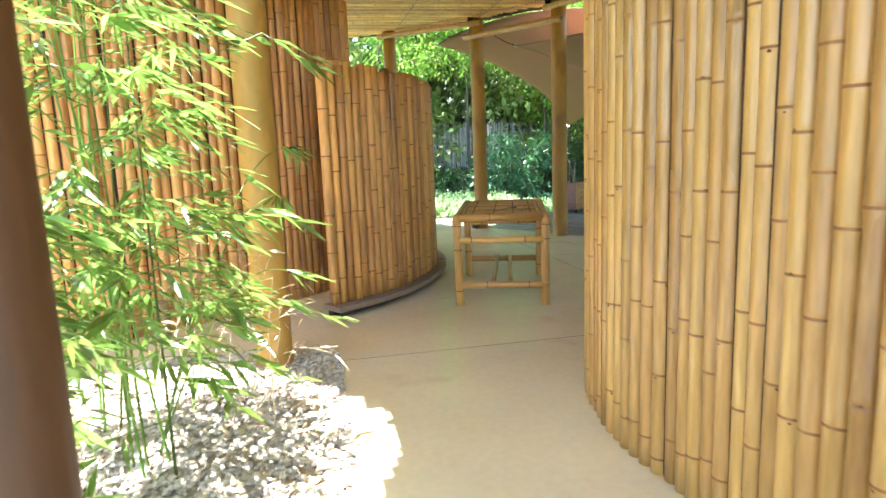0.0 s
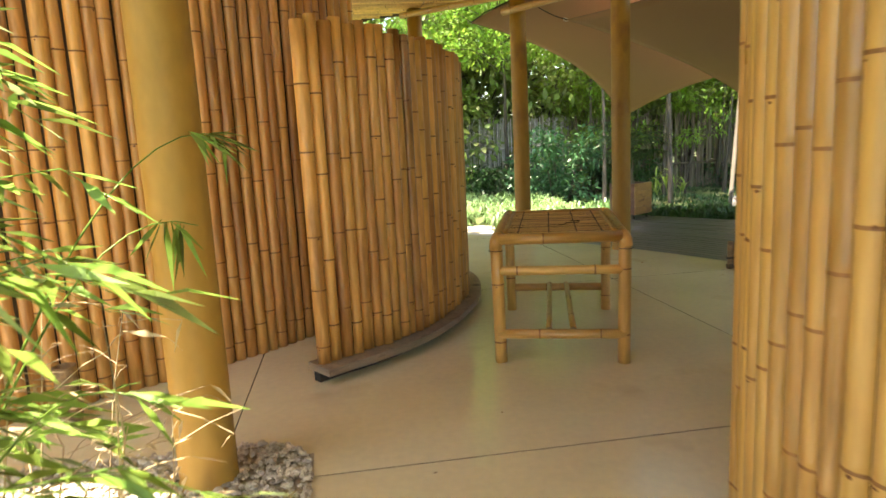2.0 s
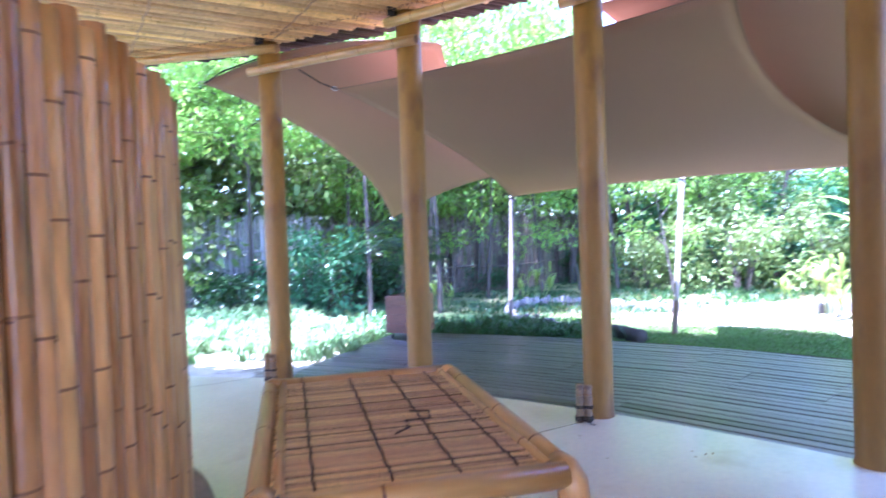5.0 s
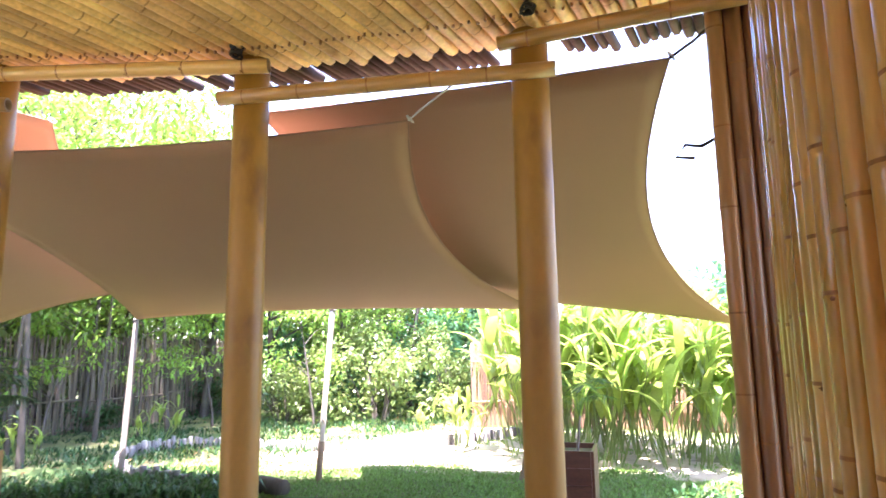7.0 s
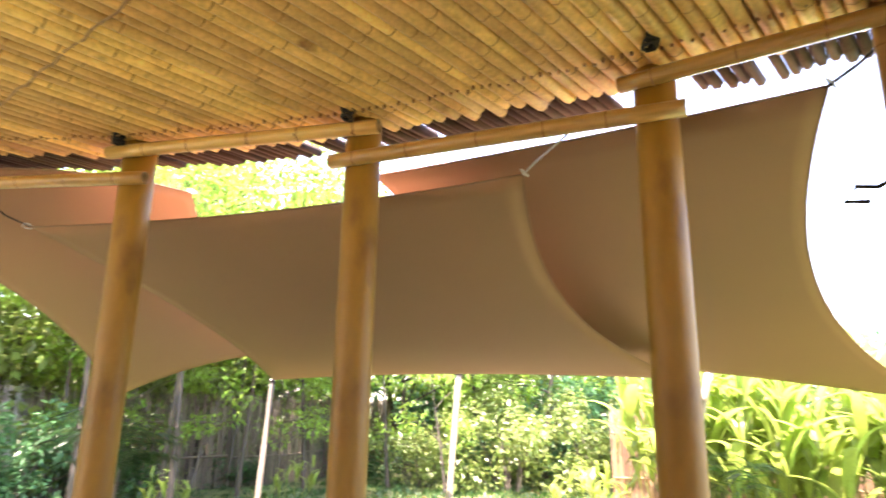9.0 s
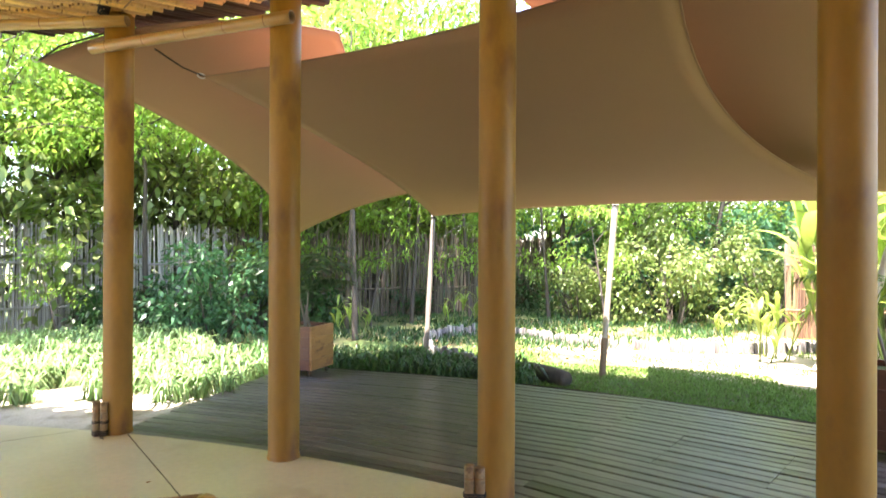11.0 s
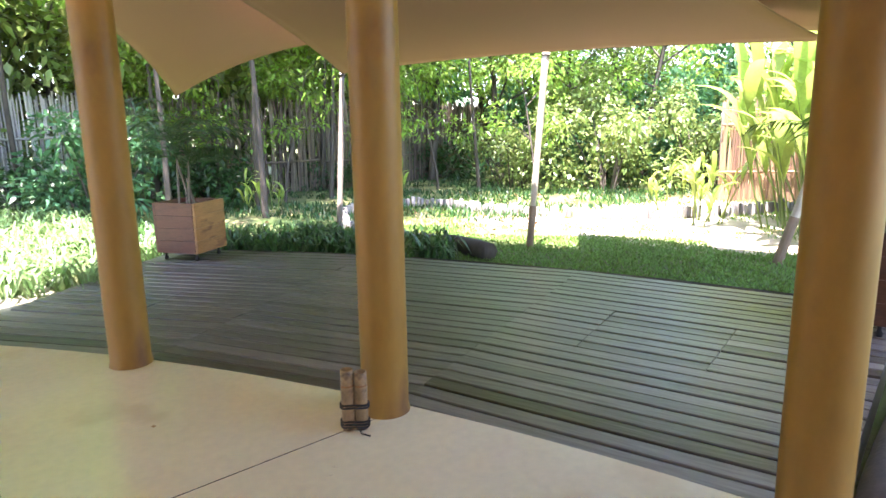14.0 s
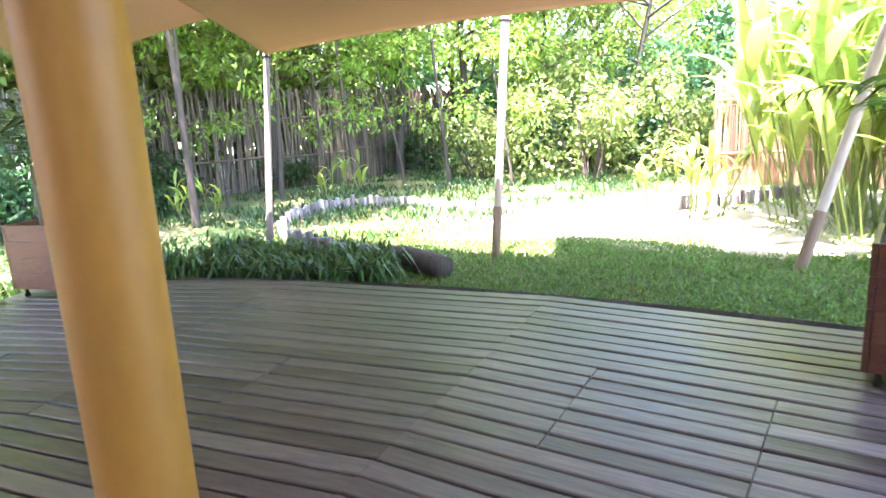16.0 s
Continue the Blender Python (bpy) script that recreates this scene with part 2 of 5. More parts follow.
def bm_mesh(name, bm, mats, smooth=False):
    me = bpy.data.meshes.new(name)
    bm.to_mesh(me)
    bm.free()
    for m in (mats if isinstance(mats, (list, tuple)) else [mats]):
        me.materials.append(m)
    if smooth:
        me.polygons.foreach_set("use_smooth", [True] * len(me.polygons))
    return me


def box(bm, size, at=(0, 0, 0), turn=None, bevel=0.0):
    """A box of that size round a point, its edges taken off by bevel."""
    r = bmesh.ops.create_cube(bm, size=1.0, matrix=Matrix.Diagonal((*size, 1)))
    vs = r["verts"]
    if bevel:
        es = list({e for v in vs for e in v.link_edges})
        out = bmesh.ops.bevel(bm, geom=es, offset=bevel, segments=1, affect="EDGES", profile=0.5)
        vs = list({v for f in out["faces"] for v in f.verts} | {v for v in vs if v.is_valid})
    m = Matrix.Translation(at) @ (turn.to_4x4() if turn is not None else Matrix.Identity(4))
    bmesh.ops.transform(bm, matrix=m, verts=vs)
    return vs


def lathe(profile, sides=12):
    """Points and faces of a turned shape; profile: rows of (radius, z, material of the band above)."""
    verts, faces, idx = [], [], []
    for r, z, _ in profile:
        for k in range(sides):
            a = 2 * math.pi * k / sides
            verts.append((r * math.cos(a), r * math.sin(a), z))
    for i in range(len(profile) - 1):
        for k in range(sides):
            a, b = i * sides + k, i * sides + (k + 1) % sides
            faces.append((a, b, b + sides, a + sides))
            idx.append(profile[i][2])
    return verts, faces, idx


def bamboo_profile(rng, length, r, gap=(0.3, 0.56), start=None):
    """A culm's outline: a ridge and a scar at every node, a slight taper between."""
    rows = [(r * 0.78, 0, 2), (r, 0.0005, 0)]
    z = rng.uniform(0.05, gap[0]) if start is None else start
    while z < length - 0.03:
        rows += [(r * 0.985, z - 0.02, 0), (r * 1.03, z - 0.0055, 1), (r * 0.985, z, 1), (r * 1.025, z + 0.0035, 0), (r, z + 0.022, 0)]
        z += rng.uniform(*gap)
    rows += [(r, length - 0.0005, 2), (r * 0.78, length, 2), (r * 0.74, length - 0.05, 2)]
    return rows


def bamboo_mesh(name, seed, length, r, sides=12, gap=(0.3, 0.56), skin=None, scars=0.5):
    """One culm; some nodes carry the dark stub of a cut branch."""
    rows = bamboo_profile(random.Random(seed), length, r, gap)
    v, f, i = lathe(rows, sides)
    pr = random.Random(seed + 7000)
    for (ra, z, _), (_, _, m) in zip(rows, rows[1:]):
        if m != 1 or z < 0.02 or pr.random() > scars / 2 + 0.2:
            continue
        a, w = pr.uniform(0, 2 * math.pi), r * pr.uniform(0.14, 0.28)
        ux, uy = math.cos(a), math.sin(a)
        at, b = z + w * 0.9, len(v)
        for q in range(6):
            c, e = math.cos(q * math.pi / 3) * w, math.sin(q * math.pi / 3) * w * 0.75
            v.append((ux * r * 0.96 - uy * c, uy * r * 0.96 + ux * c, at + e))
        v.append((ux * (r + w * 0.28), uy * (r + w * 0.28), at))
        f += [(b + q, b + (q + 1) % 6, b + 6) for q in range(6)]
        i += [3] * 6
    return mesh_from(name, v, f, [skin or BAMBOO, BAMBOO_NODE, BAMBOO_CUT, BAMBOO_SCAR], i, True)


def along(a, b):
    """The pose that lays a shape's z from a to b."""
    a, b = Vector(a), Vector(b)
    return Matrix.Translation(a) @ (b - a).to_track_quat("Z", "Y").to_matrix().to_4x4()


def tube_mesh(name, points, r, mat, sides=6, closed=False):
    """A round strand through points."""
    pts = [Vector(p) for p in points]
    verts, faces = [], []
    n = len(pts)
    rr = r if isinstance(r, (list, tuple)) else [r] * n
    for i, p in enumerate(pts):
        d = (pts[min(i + 1, n - 1)] - pts[max(i - 1, 0)]) if not closed else (pts[(i + 1) % n] - pts[i - 1])
        q = d.to_track_quat("Z", "Y")
        for k in range(sides):
            a = 2 * math.pi * k / sides
            verts.append(p + q @ Vector((rr[i] * math.cos(a), rr[i] * math.sin(a), 0)))
    for i in range(n if closed else n - 1):
        for k in range(sides):
            a, b = i * sides + k, i * sides + (k + 1) % sides
            c, e = ((i + 1) % n) * sides + (k + 1) % sides, ((i + 1) % n) * sides + k
            faces.append((a, b, c, e))
    if not closed:
        faces += [tuple(range(sides))[::-1], tuple(range((n - 1) * sides, n * sides))]
    return mesh_from(name, verts, faces, [mat], None, True)


def spline(ctrl, step):
    """Points at even steps on a smooth curve through ctrl (x, y), each with its heading."""
    c = [Vector((x, y)) for x, y in ctrl]
    c = [2 * c[0] - c[1]] + c + [2 * c[-1] - c[-2]]
    dense = []
    for i in range(1, len(c) - 2):
        for k in range(40):
            t = k / 40
            p0, p1, p2, p3 = c[i - 1:i + 3]
            dense.append(0.5 * (2 * p1 + (p2 - p0) * t + (2 * p0 - 5 * p1 + 4 * p2 - p3) * t * t + (3 * p1 - p0 - 3 * p2 + p3) * t ** 3))
    dense.append(c[-2])
    out, want, run = [], 0.0, 0.0
    for a, b in zip(dense, dense[1:]):
        d = (b - a).length
        while want <= run + d:
            p = a.lerp(b, (want - run) / d)
            out.append((p.x, p.y, math.atan2(b.y - a.y, b.x - a.x)))
            want += step
        run += d
    return out


CX, CY = -4.4, 4.0  # the round building's centre


def polar(r, deg, z=0.0):
    return Vector((CX + r * math.cos(radians(deg)), CY + r * math.sin(radians(deg)), z))

# ---- ground, floor, deck ----
GROUND_Z = -0.2


def ground():
    verts, faces, idx = [], [], []
    xs = [-4000, -400, -60] + [i * 0.25 for i in range(-58, 122)] + [60, 400, 4000]
    for y in xs:
        for x in xs:
            near = -15 < x < 31 and -15 < y < 31
            z = GROUND_Z + (0.05 * noise.noise(Vector((x * 0.25, y * 0.25, 3))) + 0.012 * max(0, y - 12) if near else 0.0)
            if x < 6.5 and y < 11:
                z = min(z, GROUND_Z)
            verts.append((x, y, z))
    n = len(xs)
    for j in range(n - 1):
        for i in range(n - 1):
            a = j * n + i
            faces.append((a, a + 1, a + n + 1, a + n))
            x, y = (xs[i] + xs[i + 1]) / 2, (xs[j] + xs[j + 1]) / 2
            wob = 0.35 * noise.noise(Vector((x * 0.8, y * 0.8, 1)))
            # pale soil drawn where sun falls, so the patch burns out to white
            idx.append(1 if math.hypot(x - CX, y - CY) > 14.35 + wob and 9.2 < x < 14 and 5 < y + wob < 12.4 - 0.25 * (x - 8) else 0)
    return tagged(new("ground", mesh_from("ground", verts, faces, [SOIL, PALE_SUN_SOIL], idx, True)), "dark garden soil with patches of low green growth", "ground", kind="structure")


ground()
FLOOR_R = 9.12


def clip_poly(poly, axis, value, keep_less):
    out = []
    for a, b in zip(poly, poly[1:] + poly[:1]):
        ia, ib = (a[axis] <= value) == keep_less, (b[axis] <= value) == keep_less
        if ia:
            out.append(a)
        if ia != ib:
            t = (value - a[axis]) / (b[axis] - a[axis])
            out.append((a[0] + (b[0] - a[0]) * t, a[1] + (b[1] - a[1]) * t))
    return out


def floor():
    disc = [tuple(polar(FLOOR_R, 360 * k / 240)[:2]) for k in range(240)]
    base = tagged(new("floor", mesh_from("floor", [(x, y, z) for z in (-0.3, -0.012) for x, y in disc],
                                         [tuple(range(240, 480))] + [(k, (k + 1) % 240, 240 + (k + 1) % 240, 240 + k) for k in range(240)], [JOINT])),
                  "cream polished concrete floor with fine cut joints", "floor", kind="structure")
    xs = [-0.27 + 2.985 * k for k in range(-5, 4)]
    ys = [4.0 + 3.005 * k for k in range(-4, 5)]
    g = 0.0028
    for x0, x1 in zip(xs, xs[1:]):
        for y0, y1 in zip(ys, ys[1:]):
            p = disc
            for axis, value, less in ((0, x0 + g, False), (0, x1 - g, True), (1, y0 + g, False), (1, y1 - g, True)):
                p = clip_poly(p, axis, value, less) if p else p
            if len(p) < 3:
                continue
            n = len(p)
            part("slab", mesh_from("slab", [(x, y, z) for z in (-0.06, 0.0) for x, y in p],
                                   [tuple(range(n, 2 * n))] + [(k, (k + 1) % n, n + (k + 1) % n, n + k) for k in range(n)], [CONCRETE, JOINT], [0] + [1] * n), base)
    return base


floor()


def deck():
    """Boards laid as chords between radial joints, on an annulus round the floor."""
    rng = random.Random(5)
    bends = [8.9, 19.75, 29.7, 39.8]
    joints = [bends[0], bends[-1]]
    splits = {0: (12.9, 16.85), 1: (25.0,), 2: (34.2,)}
    r0, r1, width, gap = 9.17, 12.2, 0.098, 0.016
    n = 40
    # dark sheet under the boards, for the shade in their gaps
    under = []
    for r in (r0, r1 - 0.06):
        for k in range(n + 1):
            under.append(tuple(polar(r, bends[0] + (bends[-1] - bends[0]) * k / n, -0.075)))
    body = tagged(new("deck", mesh_from("deck", under, [(k, k + n + 1, k + n + 2, k + 1) for k in range(n)], [JOINT])),
                  "weathered grey timber deck in the shade of canvas sails", "deck", kind="structure")
    rows = int((r1 - r0) / (width + gap))
    for sector, (s0, s1) in enumerate(zip(bends, bends[1:])):
        mid, half = (s0 + s1) / 2, (s1 - s0) / 2

        def chord(r, a):
            return polar(r * math.cos(radians(half)) / math.cos(radians(a - mid)), a)
        for i in range(rows):
            ra = r0 + i * (width + gap)
            rb = ra + width
            cuts = [s0] + [c for c in splits[sector] if (10.25 < ra < 11.1 if sector == 0 else 9.9 < ra < 10.7)] + [s1]
            for a0, a1 in zip(cuts, cuts[1:]):
                e0, e1 = (0.004 if a0 == s0 else 0.012), (0.004 if a1 == s1 else 0.012)
                q = [chord(ra, a0 + e0), chord(rb, a0 + e0), chord(rb, a1 - e1), chord(ra, a1 - e1)]
                c = sum(q, Vector()) / 4
                h = math.atan2(q[3].y - q[0].y, q[3].x - q[0].x)
                turn = Matrix.Rotation(-h, 3, "Z")
                top = -0.018 + rng.uniform(-0.003, 0.003)
                flat = [turn @ (p - c) for p in q]
                b = 0.005
                up = [Vector((p.x, p.y * (1 - 2 * b / width), 0)) for p in flat]
                lo = [Vector((p.x, p.y, -b)) for p in flat]
                bo = [Vector((p.x, p.y, -0.03)) for p in flat]
                vs = up + lo + bo
                fs = [(0, 1, 2, 3)] + [(k + 4 * m + 4, (k + 1) % 4 + 4 * m + 4, (k + 1) % 4 + 4 * m, k + 4 * m) for m in (0, 1) for k in range(4)]
                ob = part("board", mesh_from("board", [tuple(v) for v in vs], [f[::-1] for f in fs], [DECK]), body)
                ob.matrix_basis = Matrix.Translation((c.x, c.y, top)) @ Matrix.Rotation(h, 4, "Z")
    # rim boards down to the ground
    for name, pts in (("fascia", [polar(r1, joints[0] + (joints[-1] - joints[0]) * k / 24) for k in range(25)]),
                      ("fascia", [polar(r0 + (r1 - r0) * k / 4, joints[-1]) for k in range(5)]), ("fascia", [polar(r0 + (r1 - r0) * k / 4, joints[0]) for k in range(5)])):
        m = len(pts)
        part(name, mesh_from(name, [(p.x, p.y, z) for z in (-0.3, -0.03) for p in pts], [(k, k + 1, m + k + 1, m + k) for k in range(m - 1)], [DECK]), body)
    return body


# ---- columns and ring beams ----
COL_R = 9.05


def column_mesh(r=0.104, h=3.2, paint=None):
    rows = [(r * 1.06, 0.0, 0), (r * 1.05, 0.012, 0), (r, 0.03, 0)] + [(r * (1 + 0.006 * math.sin(k * 1.7)), 0.3 * k, 0) for k in range(1, 10)] + [(r, h, 0), (0.001, h, 0)]
    v, f, i = lathe(rows, 32)
    return mesh_from("column", v, f, [paint or COLUMN], i, True)


COLUMN_MESH = column_mesh()
COLUMNS = {}
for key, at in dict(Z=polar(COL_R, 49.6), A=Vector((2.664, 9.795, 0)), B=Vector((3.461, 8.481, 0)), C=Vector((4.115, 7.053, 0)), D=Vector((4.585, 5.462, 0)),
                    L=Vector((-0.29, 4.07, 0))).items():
    COLUMNS[key] = tagged(new("column", column_mesh(0.113, 3.2, COLUMN_LIT) if key == "L" else COLUMN_MESH), "tall round column with smooth glossy ochre-yellow paint", "column", "roof columns")
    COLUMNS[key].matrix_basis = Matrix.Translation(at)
COLUMNS["L"]["label"] = "tall round column in paler yellow standing in for light beside the planting bed"

v_, f_, i_ = lathe([(0.1, 0, 0), (0.104, 0.02, 0)] + [(0.1 * (1 + 0.01 * math.sin(k * 2.1)), 0.3 * k, 0) for k in range(1, 11)] + [(0.1, 3.2, 0), (0.001, 3.2, 0)], 24)
tagged(new("timber_post", mesh_from("timber_post", v_, f_, [POST_WOOD], i_, True)), "dark brown round timber post at the passage's entrance", "post").matrix_basis = Matrix.Translation((-0.545, 1.18, 0))


def beam(a, b, r=0.042, seed=0):
    a, b = Vector(a), Vector(b)
    ob = tagged(new("ring_beam", bamboo_mesh("ring_beam", seed, (b - a).length, r, 12, (0.3, 0.42))), "horizontal bamboo beam tied to the painted columns", "beam", "ring beams")
    ob.matrix_basis = along(a, b)
    return ob


def ring_beams():
    c = {k: o.matrix_basis.translation for k, o in COLUMNS.items()}
    e = Vector((4.72, 3.9, 0))
    order = [c["Z"], c["A"], c["B"], c["C"], c["D"], e]
    for i, (p, q) in enumerate(zip(order, order[1:])):
        d = (q - p).normalized()
        out = Vector((d.y, -d.x, 0)) if (Vector((d.y, -d.x, 0))).dot(p - Vector((CX, CY, 0))) > 0 else Vector((-d.y, d.x, 0))
        z = 3.115 if i % 2 == 0 else 2.93
        off = -out * 0.125
        beam(p - d * 0.14 + off + Vector((0, 0, z)), q + d * 0.14 + off + Vector((0, 0, z)), 0.043, 60 + i)


ring_beams()

# ---- roof ----
EAVE_R = 9.17


def under_roof(x, y, grow=0.0):
    inside = math.hypot(x - CX, y - CY) < EAVE_R + grow
    well = ((x + 2.0) / (1.72 - min(grow, 0.03))) ** 2 + ((y - 2.45) / (1.42 - min(grow, 0.03))) ** 2 < 1
    return inside and not well


def roof_poles(seed, heading, reach, r_min, r_max, z, keep, mats, sides=8, step=0.03, gap=(0.3, 0.5), inner=None):
    """Culms laid side by side along heading and cut to the roof's outline, as one set of points and faces."""
    rng = random.Random(seed)
    ux, uy = math.cos(radians(heading)), math.sin(radians(heading))
    px, py = -uy, ux
    verts, faces, idx = [], [], []
    s = -6.0
    while s < 14.0:
        r = rng.uniform(r_min, r_max)
        s += r
        spans, run = [], None
        k = -8.0
        tail = reach + rng.uniform(-0.05, 0.05)
        skip = rng.random() > keep
        while k < 9.0 and not skip:
            x, y = ux * k + px * s, uy * k + py * s
            ok = under_roof(x, y, tail) and x > -6 and y > -6 and (inner is None or math.hypot(x - CX, y - CY) > inner)
            if ok and run is None:
                run = k
            if not ok and run is not None:
                spans.append((run, k))
                run = None
            k += step
        for a, b in spans:
            if b - a < 0.12:
                continue
            v, f, m = lathe(bamboo_profile(rng, b - a, r, gap), sides)
            zz = z + rng.uniform(-0.008, 0.008)
            base = len(verts)
            verts += [(ux * (a + q[2]) + px * (s + q[0]), uy * (a + q[2]) + py * (s + q[0]), zz + q[1]) for q in v]
            faces += [tuple(base + t for t in q) for q in f]
            idx += m
        s += r
    return verts, faces, idx


def ceiling():
    v, f, i = roof_poles(11, HEADING, 0.0, 0.033, 0.044, 3.235, 1.0, None)
    v2, f2, i2 = roof_poles(12, HEADING, 0.33, 0.026, 0.036, 3.262, 0.82, None, 6, 0.03, (0.4, 0.6), 9.1)
    base = len(v)
    me = mesh_from("ceiling", v + v2, f + [tuple(base + t for t in q) for q in f2], [ROOF_BAMBOO, ROOF_NODE, BAMBOO_CUT, STUB], i + [3] * len(f2), True)
    return tagged(new("ceiling", me), "ceiling of honey-coloured bamboo poles laid side by side", "ceiling", kind="structure")


HEADING = -1.0


# Unseen slab added above the poles to keep the sun out
def roof():
    verts, faces = {}, []
    step = 0.12
    cells = set()
    for i in range(-90, 90):
        for j in range(-60, 130):
            if under_roof(i * step, j * step, 0.15):
                cells.add((i, j))

    def vid(i, j, z):
        return verts.setdefault((i, j, z), len(verts))
    for i, j in cells:
        for z, flip in ((0, True), (1, False)):
            q = (vid(i, j, z), vid(i + 1, j, z), vid(i + 1, j + 1, z), vid(i, j + 1, z))
            faces.append(q[::-1] if flip else q)
        for di, dj, e in ((1, 0, ((i + 1, j), (i + 1, j + 1))), (-1, 0, ((i, j + 1), (i, j))), (0, 1, ((i + 1, j + 1), (i, j + 1))), (0, -1, ((i, j), (i + 1, j)))):
            if (i + di, j + dj) not in cells:
                (a, b), (c, d) = e
                faces.append((vid(a, b, 0), vid(c, d, 0), vid(c, d, 1), vid(a, b, 1)))
    pts = [((i - 0.5) * step, (j - 0.5) * step, 3.36 if z == 0 else 3.43) for i, j, z in verts]
    return tagged(new("roof", mesh_from("roof", pts, faces, [ROOF_COVER])), "unseen opaque roof cover added above the bamboo ceiling to block the sun", "roof", kind="structure")


ceiling()
roof()

# ---- curved bamboo walls ----
def bamboo_wall(name, ctrl, height, step, radius, seed, label, skin=None):
    pts = spline(ctrl, step)
    rng = random.Random(seed)
    # dark sheet between the poles, for the shade in their gaps
    gap_sheet = [(x, y) for x, y, _ in pts]
    n = len(gap_sheet)
    t = 0.012
    left = [(x - math.sin(h) * t, y + math.cos(h) * t) for x, y, h in pts]
    right = [(x + math.sin(h) * t, y - math.cos(h) * t) for x, y, h in pts]
    ring = left + right[::-1]
    m = len(ring)
    faces = [(k, (k + 1) % m, m + (k + 1) % m, m + k) for k in range(m)]
    faces += [(m + k, m + k + 1, 2 * m - 2 - k, 2 * m - 1 - k) for k in range(n - 1)]
    wall = tagged(new(name, mesh_from(name, [(x, y, z) for z in (0.0, height - 0.03) for x, y in ring], faces, [GAP_SHADE])), label, "wall", kind="structure")
    meshes = [bamboo_mesh("bamboo_pole", seed * 10 + k, height + rng.uniform(-0.02, 0.02), radius * rng.uniform(0.97, 1.05), 14, skin=skin) for k in range(20)]
    turn, last = 0, -1
    for x, y, h in pts:
        turn = (last + 1 + rng.randrange(18)) % 20
        last = turn
        ob = part("bamboo_pole", meshes[turn], wall)
        lean = rng.gauss(0, 0.12)
        ob.matrix_basis = Matrix.Translation((x - math.sin(h) * rng.uniform(-0.007, 0.007), y + math.cos(h) * rng.uniform(-0.007, 0.007), 0)) @ pose(0, 0, 0, lean, -lean, rng.uniform(0, 360))
    return wall


WALL_RIGHT = [(2.3, -1.6), (1.75, -0.6), (1.45, 0.3), (1.33, 1.2), (1.34, 2.0), (1.31, 2.45), (1.35, 2.75), (1.44, 3.1), (1.72, 3.55), (2.22, 3.96), (2.75, 4.22), (3.35, 4.32), (3.95, 4.315), (4.50, 4.30)]
WALL_LEFT = [(-4.6, 2.6), (-3.4, 3.7), (-2.2, 4.5), (-1.3, 5.05), (-0.9, 5.31), (-0.54, 5.55), (-0.27, 5.77), (0.03, 6.06), (0.28, 6.36), (0.46, 6.62)]
bamboo_wall("wall_bamboo_curved", WALL_RIGHT, 3.2, 0.0785, 0.0382, 3, "tall curved wall of glossy yellow bamboo poles")
bamboo_wall("wall_bamboo_outer", WALL_LEFT, 2.76, 0.08, 0.0405, 4, "tall curved wall of brown bamboo poles beside the planting bed", BAMBOO_AGED)

